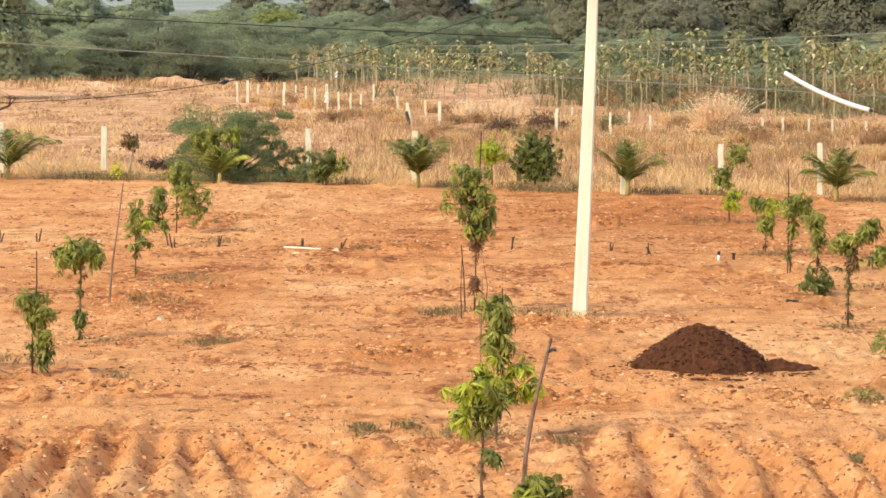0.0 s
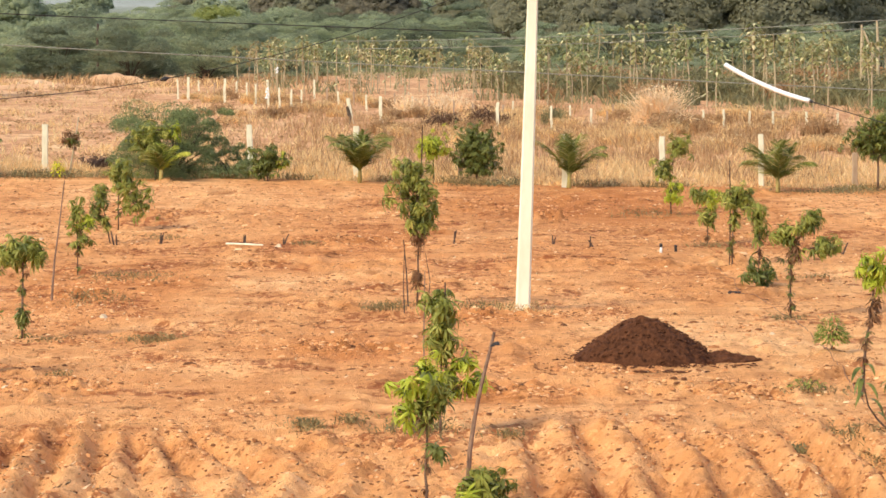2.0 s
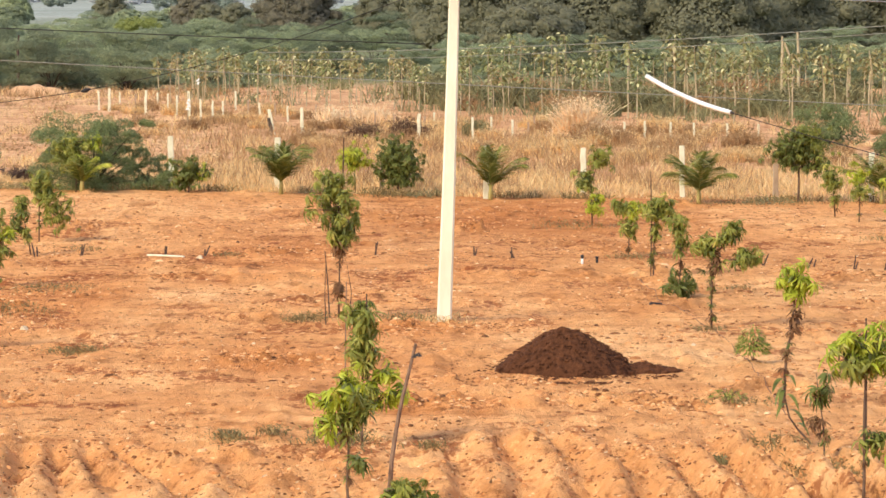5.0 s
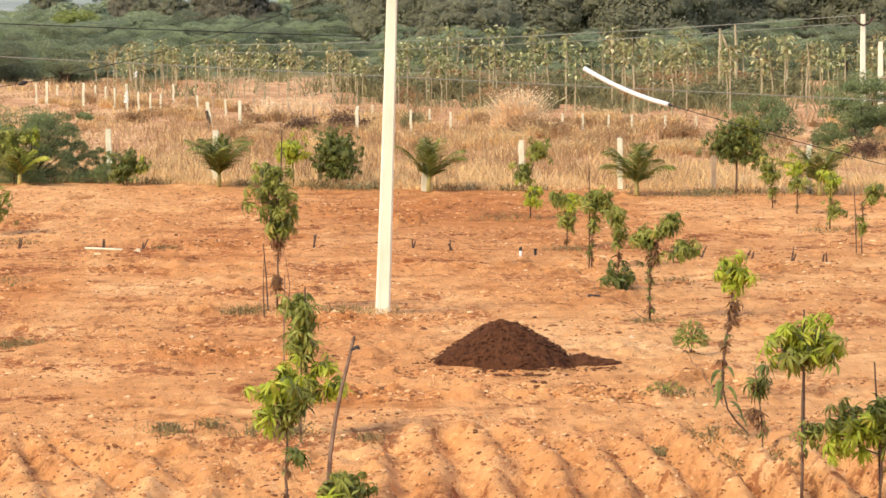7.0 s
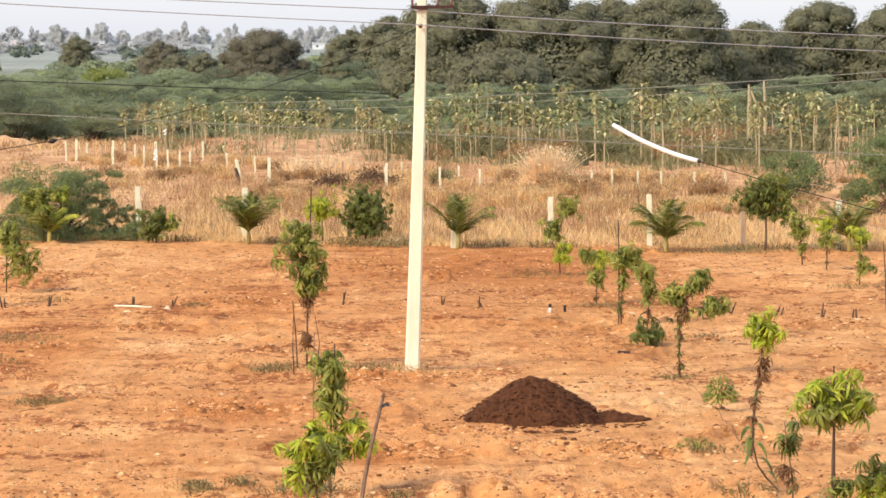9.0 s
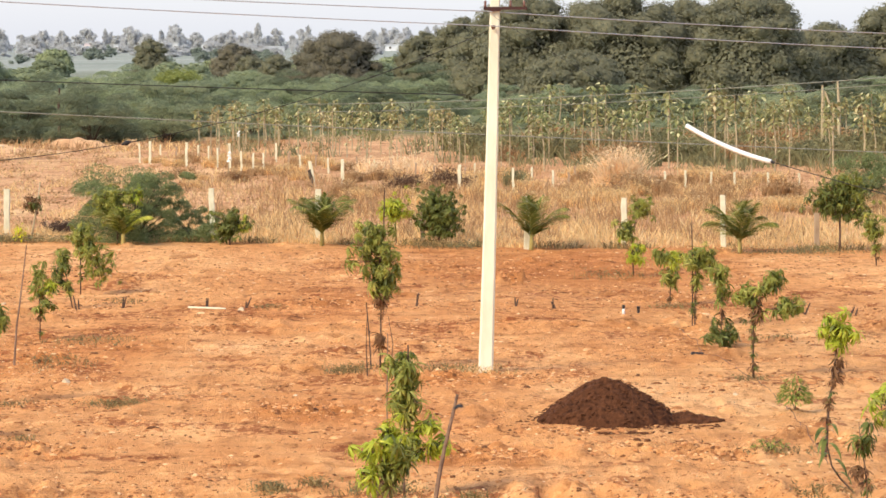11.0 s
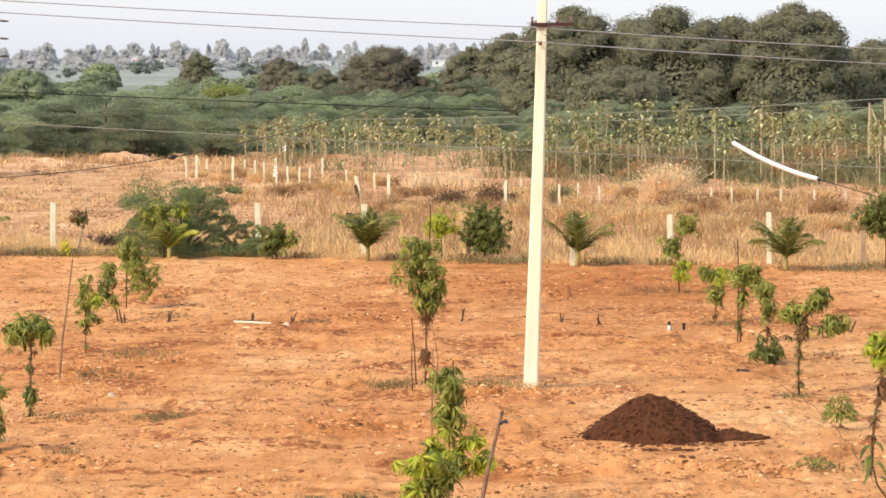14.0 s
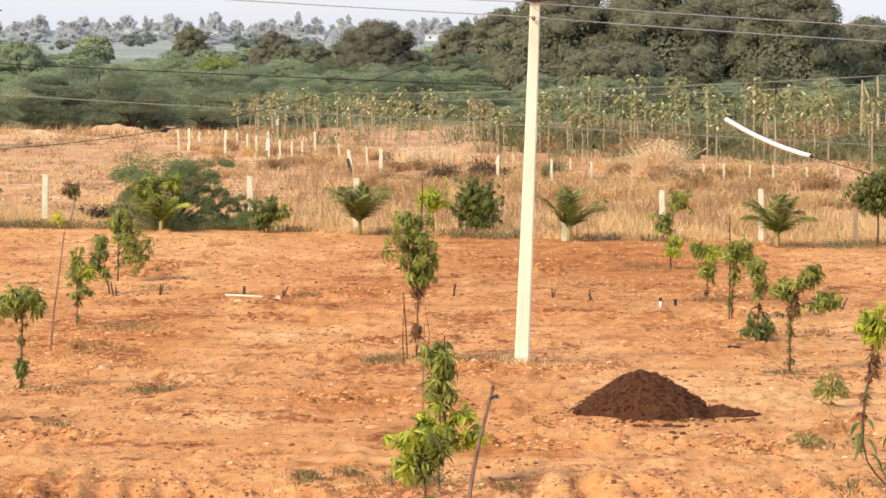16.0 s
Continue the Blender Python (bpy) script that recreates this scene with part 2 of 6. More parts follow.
PALM_LEAF = leaf_material("palm_leaflet", (0.13, 0.155, 0.04), (0.28, 0.3, 0.085), (0.62, 0.55, 0.22), 0.35)
PALM_LIME = leaf_material("young_palm_leaflet", (0.3, 0.36, 0.06), (0.5, 0.52, 0.1), (0.65, 0.62, 0.16), 0.35)
YELLOW_LEAF = leaf_material("yellow_leaf", (0.5, 0.5, 0.02), (0.75, 0.72, 0.03), (0.85, 0.8, 0.08), 0.3)
THORN = leaf_material("thorn_scrub_leaf", (0.25, 0.29, 0.2), (0.345, 0.39, 0.265), (0.46, 0.5, 0.34), 0.48, 0.9, 0.42)
THORN_NEAR = leaf_material("near_thorn_leaf", (0.145, 0.18, 0.085), (0.25, 0.3, 0.145), (0.42, 0.47, 0.25), 0.35, 0.8)
BIG_LEAF = leaf_material("old_tree_leaf", (0.265, 0.26, 0.19), (0.305, 0.297, 0.216), (0.35, 0.34, 0.248), 0.55, 0.9)
BROWN_LEAF = leaf_material("brown_tree_leaf", (0.23, 0.21, 0.165), (0.265, 0.24, 0.19), (0.3, 0.275, 0.22), 0.5, 0.9)
# horizon trees: the pale blue-grey of distance haze is put into the colour
HAZED_LEAF = leaf_material("haze_tinted_leaf", (0.69, 0.69, 0.75), (0.71, 0.71, 0.77), (0.73, 0.73, 0.79), 0.6, 0.9)
TEAK = leaf_material("teak_leaf", (0.16, 0.165, 0.075), (0.31, 0.295, 0.135), (0.92, 0.85, 0.55), 0.3, 0.6)
TEAK_GREEN = leaf_material("green_teak_leaf", (0.13, 0.16, 0.07), (0.26, 0.28, 0.125), (0.85, 0.8, 0.5), 0.3, 0.6)
TEAK_DRY = leaf_material("dry_teak_leaf", (0.2, 0.155, 0.075), (0.34, 0.285, 0.135), (0.85, 0.74, 0.48), 0.3, 0.7)
TEAK_BARK = plain_material("teak_bark", (0.34, 0.27, 0.17), (0.56, 0.46, 0.3), 9.0, 0.9, (1, 1, 0.3), 0.4)
STRAW = leaf_material("dry_grass_blade", (0.52, 0.33, 0.17), (0.8, 0.57, 0.31), (0.96, 0.78, 0.5), 0.35, 0.8)
REED = leaf_material("tall_straw_blade", (0.78, 0.56, 0.36), (0.88, 0.68, 0.47), (0.94, 0.79, 0.6), 0.3, 0.8)
BRUSH = leaf_material("brown_brush_twig", (0.26, 0.155, 0.085), (0.47, 0.295, 0.165), (0.68, 0.47, 0.28), 0.28, 0.9)
DARK_BRUSH = leaf_material("dark_dead_twig", (0.1, 0.06, 0.045), (0.2, 0.12, 0.085), (0.36, 0.23, 0.155), 0.2, 0.9)
UNDER = leaf_material("undergrowth_leaf", (0.17, 0.17, 0.09), (0.26, 0.24, 0.135), (0.42, 0.36, 0.21), 0.25, 0.9)
FIELD_WEED = leaf_material("field_weed_leaf", (0.14, 0.19, 0.04), (0.26, 0.31, 0.07), (0.46, 0.46, 0.15), 0.3, 0.7)
WEED = leaf_material("weed_leaf", (0.14, 0.11, 0.055), (0.27, 0.205, 0.1), (0.42, 0.31, 0.16), 0.25, 0.7)
CLOD = island_material("soil_clod", [(0.0, (0.12, 0.05, 0.022)), (0.35, (0.36, 0.145, 0.055)), (0.7, (0.62, 0.28, 0.11)), (0.95, (0.72, 0.4, 0.19)), (1.0, (0.8, 0.54, 0.31))])
CHAFF = island_material("straw_chaff", [(0.0, (0.08, 0.05, 0.03)), (0.35, (0.2, 0.11, 0.05)), (0.7, (0.5, 0.3, 0.14)), (1.0, (0.8, 0.6, 0.38))])
BANK_EARTH = plain_material("pale_bank_earth", (0.52, 0.28, 0.14), (0.7, 0.43, 0.23), 0.9, 0.95, (1, 1, 1), 0.6)
PALE_STONE = plain_material("pale_stone", (0.5, 0.36, 0.22), (0.68, 0.52, 0.36), 12.0, 0.9)
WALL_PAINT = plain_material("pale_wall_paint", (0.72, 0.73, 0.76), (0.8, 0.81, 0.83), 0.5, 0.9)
PINK_PAINT = plain_material("pink_wall_paint", (0.74, 0.6, 0.6), (0.82, 0.68, 0.68), 0.5, 0.9)
# far trunks paled too, haze carried by the bark colour
HAZY_BARK = plain_material("haze_tinted_bark", (0.45, 0.45, 0.49), (0.5, 0.5, 0.54), 0.5, 0.9)
BRIGHT_SCRUB = leaf_material("yellow_green_scrub_leaf", (0.25, 0.28, 0.1), (0.33, 0.36, 0.13), (0.42, 0.45, 0.18), 0.35, 0.8)
GALVANISED = plain_material("galvanised_steel", (0.3, 0.31, 0.33), (0.38, 0.39, 0.41), 3.0, 0.6)


# ------------------------------------------------------------------ mesh tools
class Shape:
    """Collects vertices and faces for one mesh."""

    def __init__(self):
        self.v, self.f, self.n = [], [], 0

    def add(self, verts, faces):
        verts = np.asarray(verts, float).reshape(-1, 3)
        self.v.append(verts)
        k = self.n
        self.f.extend([tuple(int(i) + k for i in f) for f in faces])
        self.n += len(verts)

    def tube(self, pts, radii, sides=6, squash=1.0):
        pts = [Vector(p) for p in pts]
        ring, k = [], len(pts)
        for i, p in enumerate(pts):
            d = (pts[min(i + 1, k - 1)] - pts[max(i - 1, 0)]).normalized()
            a = d.cross(Vector((0, 1, 0.01)) if abs(d.y) < 0.9 else Vector((1, 0, 0))).normalized()
            b = d.cross(a)
            for s in range(sides):
                t = 2 * math.pi * s / sides
                ring.append(p + radii[i] * (math.cos(t) * a + squash * math.sin(t) * b))
        faces = [(i * sides + s, i * sides + (s + 1) % sides, (i + 1) * sides + (s + 1) % sides, (i + 1) * sides + s)
                 for i in range(k - 1) for s in range(sides)]
        faces += [tuple(range(sides))[::-1], tuple((k - 1) * sides + s for s in range(sides))]
        self.add(ring, faces)
        return self

    def box(self, lo, hi):
        (a, b, c), (x, y, z) = lo, hi
        self.add([(a, b, c), (x, b, c), (x, y, c), (a, y, c), (a, b, z), (x, b, z), (x, y, z), (a, y, z)],
                 [(0, 3, 2, 1), (4, 5, 6, 7), (0, 1, 5, 4), (1, 2, 6, 5), (2, 3, 7, 6), (3, 0, 4, 7)])
        return self

    def blade(self, base, way, length, width, droop=0.5, steps=3, r=rng):
        """One leaf: a pointed strip that leaves base along way and sags."""
        way = Vector(way).normalized()
        side = way.cross(Vector((0, 0, 1)))
        side = side.normalized() if side.length > 0.05 else Vector((1, 0, 0))
        side = (side + 0.6 * Vector(r.normal(0, 0.5, 3))).normalized()
        p, out = Vector(base), []
        for i in range(steps + 1):
            w = width * (0.35, 1.0, 0.8, 0.0)[i] if steps == 3 else width * (0.5 + 1.2 * (i / steps)) * (1 - i / steps)
            out += [p - side * w / 2, p + side * w / 2]
            way = (way + Vector((0, 0, -droop / steps))).normalized()
            p = p + way * length / steps
        self.add(out, [(2 * i, 2 * i + 1, 2 * i + 3, 2 * i + 2) for i in range(steps)])

    def cards(self, centres, sizes, aspect=0.5, flat=0.0, r=rng, normals=None, loose=0.55):
        """Many small leaf clumps at once, each a folded diamond; flat 1 lays them level, normals turn them outwards."""
        n = len(centres)
        a = r.normal(0, 1, (n, 3))
        if normals is None:
            a[:, 2] *= 1 - flat
            a /= np.linalg.norm(a, axis=1, keepdims=True) + 1e-9
            b = np.cross(a, r.normal(0, 1, (n, 3)) * (1, 1, 1 - 0.9 * flat) + np.array((0, 0, 3.0 * flat)))
        else:
            face = normals + r.normal(0, loose, (n, 3))
            a = np.cross(face, a)
            a /= np.linalg.norm(a, axis=1, keepdims=True) + 1e-9
            b = np.cross(face, a)
        b /= np.linalg.norm(b, axis=1, keepdims=True) + 1e-9
        c = np.cross(a, b)
        s = np.asarray(sizes)[:, None]
        v = np.stack([centres - a * s, centres - b * s * aspect + c * s * 0.12, centres + a * s, centres + b * s * aspect + c * s * 0.12], 1)
        k = self.n
        self.v.append(v.reshape(-1, 3))
        idx = k + 4 * np.arange(n)
        self.f.extend([f for i in idx.tolist() for f in ((i, i + 1, i + 2), (i, i + 2, i + 3))])
        self.n += 4 * n
        return self

    def grass(self, feet, heights, width, lean=0.3, r=rng):
        """Upright pointed blades, one triangle pair each."""
        n = len(feet)
        ang = r.uniform(0, math.pi, n)
        side = np.stack([np.cos(ang), np.sin(ang), 0 * ang], 1) * (np.asarray(width) * r.uniform(0.6, 1.4, n))[:, None] / 2
        h = np.asarray(heights)[:, None]
        bend = np.concatenate([r.normal(0, lean, (n, 2)) * h, h], 1)
        mid = feet + bend * (0.42, 0.42, 0.58)
        v = np.stack([feet - side, feet + side, mid + side * 0.8, feet + bend, mid - side * 0.8], 1)
        k = self.n
        self.v.append(v.reshape(-1, 3))
        self.f.extend([f for i in (k + 5 * np.arange(n)).tolist() for f in ((i, i + 1, i + 2, i + 4), (i + 4, i + 2, i + 3))])
        self.n += 5 * n
        return self

    def lump(self, centre, size, r=rng):
        """A small irregular clod or stone."""
        base = np.array([(1, 0, -0.3), (0.5, 0.87, -0.3), (-0.5, 0.87, -0.3), (-1, 0, -0.3), (-0.5, -0.87, -0.3), (0.5, -0.87, -0.3),
                         (0.6, 0.3, 0.5), (-0.15, 0.65, 0.5), (-0.6, 0.1, 0.5), (-0.1, -0.6, 0.5), (0.45, -0.4, 0.5), (0, 0, 0.75)])
        v = base * r.uniform(0.7, 1.3, (12, 1)) * np.asarray(size) + np.asarray(centre)
        self.add(v, [(0, 1, 6), (1, 7, 6), (1, 2, 7), (2, 8, 7), (2, 3, 8), (3, 4, 8), (4, 9, 8), (4, 5, 9), (5, 10, 9), (5, 0, 10), (0, 6, 10),
                     (6, 7, 11), (7, 8, 11), (8, 9, 11), (9, 10, 11), (10, 6, 11)])

    def mesh(self, name, mat, smooth=False):
        me = bpy.data.meshes.new(name)
        me.from_pydata(np.concatenate(self.v).tolist(), [], self.f)
        me.materials.append(mat)
        if smooth:
            me.polygons.foreach_set("use_smooth", [True] * len(me.polygons))
        me.update()
        return me


def part(name, shape, mat, parent, label="", smooth=False):
    ob = new(name, shape.mesh(name, mat, smooth))
    ob.parent = parent
    return tagged(ob, label)


def solo(name, shape, mat, label, category, group="", kind="", smooth=False, at=(0, 0, 0)):
    ob = new(name, shape.mesh(name, mat, smooth))
    ob.location = at
    return tagged(ob, label, category, group, kind)


def thing(name, x, y, label, category, group="", z=None, turn=0.0):
    ob = new(name)
    ob.empty_display_size = 0.2
    ob.matrix_basis = pose(x, y, ground_z(x, y) if z is None else z, 0, 0, turn)
    return tagged(ob, label, category, group)


# ------------------------------------------------------------------ ground
# heaped or trodden spots on the field: x, y, half width, half depth, height
LUMPS = [(4.1, 57.2, 1.7, 1.2, 0.12), (0.9, 56.8, 0.9, 0.9, 0.15), (-1.4, 64.0, 1.6, 1.0, 0.15), (-5.6, 58.0, 1.2, 0.9, 0.13), (2.74, 98.0, 0.5, 0.9, 0.34), (7.29, 77.4, 0.35, 0.6, 0.16),
         (-6.6, 74.6, 0.9, 1.6, 0.13), (0.7, 70.4, 1.3, 1.1, 0.12), (3.6, 82.7, 0.3, 0.7, 0.12), (-9.4, 93.8, 0.35, 0.9, 0.2), (-2.0, 90.0, 1.2, 1.4, 0.1), (8.6, 79.5, 0.6, 0.9, 0.13),
         (9.5, 74.8, 0.4, 0.6, 0.15), (-4.0, 82.0, 0.5, 0.9, 0.1), (10.2, 82.0, 1.0, 1.4, 0.12), (-7.0, 100.0, 1.4, 2.4, 0.14), (0.4, 104.0, 1.6, 2.4, 0.12), (6.8, 91.0, 1.6, 2.0, 0.12), (2.0, 60.2, 1.6, 0.7, 0.07)]


# hollows trodden or dug into the soil: x, y, half width, depth
PITS = [(3.49, 56.91, 0.16, 0.17), (2.97, 57.03, 0.11, 0.17), (4.16, 56.67, 0.16, 0.17), (4.74, 56.56, 0.21, 0.17), (4.57, 57.58, 0.14, 0.17), (2.13, 52.34, 0.18, 0.17), (3.24, 50.83, 0.11, 0.17), (3.44, 51.32, 0.1, 0.17), (3.83, 53.08, 0.15, 0.17), (2.87, 51.17, 0.08, 0.17), (-5.05, 52.79, 0.13, 0.15), (-6.35, 53.35, 0.18, 0.15), (-5.83, 52.1, 0.11, 0.15), (-4.4, 53.21, 0.12, 0.15), (1.46, 70.7, 0.6, 0.07)]


def ground_z(x, y):
    """Height of the field: gentle swells, and plough ridges near the house."""
    z = 0.05 * noise.noise((x * 0.22, y * 0.12, 3.1)) + 0.025 * noise.noise((x * 1.1, y * 0.6, 7.7))
    if y < 57:
        d = max(y - 46.0, -4.0)
        bend = x + 0.15 * math.exp(-((x + 2.9) / 0.95) ** 2) * d + (0.012 if x < -1 else 0.004) * d * d * math.exp(-((x + 2.5) / 2.5) ** 2) + 0.2 * noise.noise((x * 0.45, y * 0.3, 1.3))
        fade = min(1.0, max(0.0, ((53.6 if x < 0 else 52.8) - y + 2.4 * noise.noise((x * 0.9, 0.7, 2.2))) / 2.4))
        idle = 1.0 - 0.85 * math.exp(-((x + 0.1) / 1.15) ** 4)
        fade *= min(1.0, max(0.0, (y - 36.0) / 5.0))
        patch = min(1.0, max(0.45, 0.9 + 0.9 * noise.noise((x * 0.3 + 4.0, y * 0.2, 5.0)))) * idle
        uneven = 0.9 + 0.6 * noise.noise((x * 0.9, y * 0.3, 6.6))
        u = (bend / 0.67) % 1.0
        q = min(1.0, u / 0.42) if u < 0.5 else max(0.0, 1.0 - (u - 0.5) / 0.42)
        z += (0.21 if x < 0 else 0.35) * fade * patch * uneven * (q * q * (3 - 2 * q) - 0.6)
        z += 0.035 * fade * noise.noise((x * 2.2, y * 0.9, 0.4)) + 0.065 * fade * noise.noise((x * 4.2, y * 1.9, 8.4)) + 0.035 * fade * noise.noise((x * 9.0, y * 4.5, 3.4)) + 0.13 * fade * max(0.0, noise.noise((x * 5.2, y * 2.6, 61.0)) - 0.12)
    if y < 116:
        z += 0.035 * max(0.0, noise.noise((x * 1.7, y * 0.9, 14.0)) - 0.1) + 0.03 * noise.noise((x * 3.5, y * 1.4, 24.0))
        # broken crust and old furrow lumps in uneven patches
        rough = max(0.0, noise.noise((x * 0.42, y * 0.2, 33.0)) + 0.25)
        z += 0.28 * rough * max(0.0, noise.noise((x * 2.2, y * 1.1, 41.0)) - 0.05) + 0.05 * rough * noise.noise((x * 6.5, y * 3.0, 44.0))
        for cx, cy, r, deep in PITS:
            d = ((x - cx) / r) ** 2 + ((y - cy) / (2.2 * r)) ** 2
            if d < 3:
                z -= deep * math.exp(-1.5 * d) * (1 + 0.8 * noise.noise((x * 5.0, y * 3.0, 71.0)))
        for cx, cy, rx, ry, top in LUMPS:
            d = ((x - cx) / rx) ** 2 + ((y - cy) / ry) ** 2
            if d < 2.5:
                z += top * math.exp(-1.6 * d) * max(0.0, 0.35 + 1.3 * noise.noise((x * 4.0, y * 2.4, 55.0)) + 0.7 * noise.noise((x * 9.0, y * 5.0, 57.0)))
    return z * (1.0 if y < 400 else 0.0)


def build_ground():
    near_x = np.concatenate([[-2500, -900, -300, -120, -60, -35, -22], np.arange(-17, -7.99, 0.16), np.arange(-7.9, 8.9, 0.06), np.arange(9, 20.01, 0.16), [24, 35, 60, 120, 300, 900, 2500]])
    ys = np.concatenate([[-60, -20, 0, 15, 25, 32, 37, 40], np.arange(42, 58, 0.11), np.arange(58, 84, 0.16), np.arange(84, 122, 0.32),
                         np.arange(125, 260, 3.0), [270, 290, 320, 360, 420, 520, 700, 1000, 1500, 2300, 3600, 4800]])
    nx, ny = len(near_x), len(ys)
    verts = [(float(x), float(y), ground_z(float(x), float(y))) for y in ys for x in near_x]
    faces = [(j * nx + i, j * nx + i + 1, (j + 1) * nx + i + 1, (j + 1) * nx + i) for j in range(ny - 1) for i in range(nx - 1)]
    s = Shape()
    s.add(verts, faces)
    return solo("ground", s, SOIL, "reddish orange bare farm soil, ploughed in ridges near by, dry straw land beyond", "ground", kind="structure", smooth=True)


build_ground()


# ------------------------------------------------------------------ electricity pole and cables
def sagging(p0, p1, sag, n=25, lo=0.0, hi=1.0):
    p0, p1 = Vector(p0), Vector(p1)
    us = [lo + (hi - lo) * i / (n - 1) for i in range(n)]
    return [p0.lerp(p1, u) - Vector((0, 0, 4 * sag * u * (1 - u))) for u in us]


def cable(name, p0, p1, sag, radius, mat, label, lo=0.0, hi=1.0, n=25):
    s = Shape()
    pts = sagging(p0, p1, sag, n, lo, hi)
    s.tube(pts, [radius] * n, 6)
    return solo(name, s, mat, label, "cable", "overhead lines", smooth=True)


def taper_pole(s, pts, halves, chamfer=0.25, deep=0.8):
    """A concrete pole with bevelled corners; halves: half widths at the points."""
    ring = []
    for (x, y, z), h in zip(pts, halves):
        c = h * chamfer
        d = h * deep
        ring += [(x - h + c, y - d, z), (x + h - c, y - d, z), (x + h, y - d + c, z), (x + h, y + d - c, z),
                 (x + h - c, y + d, z), (x - h + c, y + d, z), (x - h, y + d - c, z), (x - h, y - d + c, z)]
    k = len(pts)
    s.add(ring, [(i * 8 + j, i * 8 + (j + 1) % 8, i * 8 + 8 + (j + 1) % 8, i * 8 + 8 + j) for i in range(k - 1) for j in range(8)]
          + [tuple(range(8))[::-1], tuple(8 * (k - 1) + j for j in range(8))])
    return s


def power_pole():
    t = thing("utility_pole", 1.47, 71.47, "tall tapered cream concrete electricity pole, slightly leaning, set in red soil", "utility pole", z=0.0)
    pts, halves = [], []
    for i in range(15):
        u = i / 14
        pts.append((0.232 * u + 0.012 * math.sin(3 * u), 0.0, -0.3 + 7.2 * u))
        halves.append(0.134 - 0.048 * u)
    part("body", taper_pole(Shape(), pts, halves), CONCRETE, t)
    arm = Shape().box((0.02, -0.128, 6.47), (0.79, -0.075, 6.485))
    arm.box((0.02, -0.135, 6.455), (0.79, -0.128, 6.51))
    part("crossarm", arm, RUST, t, "rusty red steel crossarm")
    part("clamp", Shape().box((0.10, -0.14, 6.43), (0.32, 0.10, 6.455)), RUST, t)
    for x in (0.05, 0.50, 0.74):
        ins = Shape().tube([(x, -0.1, 6.5), (x, -0.1, 6.53), (x, -0.1, 6.55), (x, -0.1, 6.60), (x, -0.1, 6.62)], [0.012, 0.028, 0.018, 0.026, 0.01], 10)
        part("insulator", ins, PORCELAIN, t, "brown porcelain insulator", True)
    part("insulator", Shape().tube([(0.19, -0.12, 6.13), (0.19, -0.17, 6.15), (0.19, -0.2, 6.15)], [0.03, 0.04, 0.03], 10), PORCELAIN, t, "brown shackle insulator", True)


power_pole()
cable("overhead_wire", (-9.30, 64.0, 6.98), (1.54, 71.25, 6.43), 0.03, 0.009, ALUMINIUM, "bare aluminium wire strung to the concrete pole")
cable("overhead_wire", (1.54, 71.25, 6.43), (13.19, 84.0, 5.85), 0.05, 0.009, ALUMINIUM, "bare aluminium wire strung to the concrete pole")
cable("overhead_wire", (-9.30, 64.0, 6.80), (1.64, 71.24, 6.17), 0.03, 0.009, ALUMINIUM, "bare aluminium wire strung to the concrete pole")
cable("overhead_wire", (1.64, 71.24, 6.17), (13.19, 84.0, 5.53), 0.05, 0.009, ALUMINIUM, "bare aluminium wire strung to the concrete pole")
cable("service_cable", (1.55, 71.3, 6.08), (-9.62, 66.0, 3.92), 0.66, 0.006, BLACK_CABLE, "black insulated cable sagging from the pole")
cable("service_cable", (1.68, 71.3, 6.33), (4.93, 69.2, 4.42), 0.06, 0.003, BLACK_CABLE, "thin cable sagging from the pole")
cable("service_cable", (6.31, 68.3, 3.816), (10.39, 66.0, 2.70), 0.03, 0.007, BLACK_CABLE, "black cable running out of the white sleeve")
cable("cable_sleeve", (4.93, 69.2, 4.42), (6.31, 68.3, 3.816), 0.066, 0.041, WHITE_PVC, "white plastic sleeve round a sagging cable")
solo("cable_end", Shape().tube([(6.27, 68.33, 3.83), (6.36, 68.27, 3.80)], [0.034, 0.02], 8), BLACK_CABLE, "black plug at the sleeve's end", "cable joint")
cable("overhead_wire", (-14.56, 100.0, 4.47), (15.72, 100.0, 2.83), 0.03, 0.011, GREY_CABLE, "thin grey wire crossing the field")
cable("overhead_wire", (-14.55, 100.0, 5.21), (1.8, 110.0, 4.38), 0.03, 0.012, BLACK_CABLE, "thin dark wire crossing the field")
cable("overhead_wire", (20.94, 150.0, 4.52), (-4.92, 190.0, 2.82), 0.25, 0.014, GREY_CABLE, "faint grey wire before the big trees")
cable("overhead_wire", (20.94, 150.0, 4.25), (-4.92, 190.0, 2.45), 0.25, 0.012, GREY_CABLE, "faint grey wire before the big trees")
splice = Shape().tube([(-4.75, 68.31, 4.20), (-4.67, 68.35, 4.222), (-4.59, 68.39, 4.245)], [0.012, 0.045, 0.012], 8)
solo("cable_joint", splice, BLACK_CABLE, "black taped joint on the sagging cable", "cable joint", smooth=True)


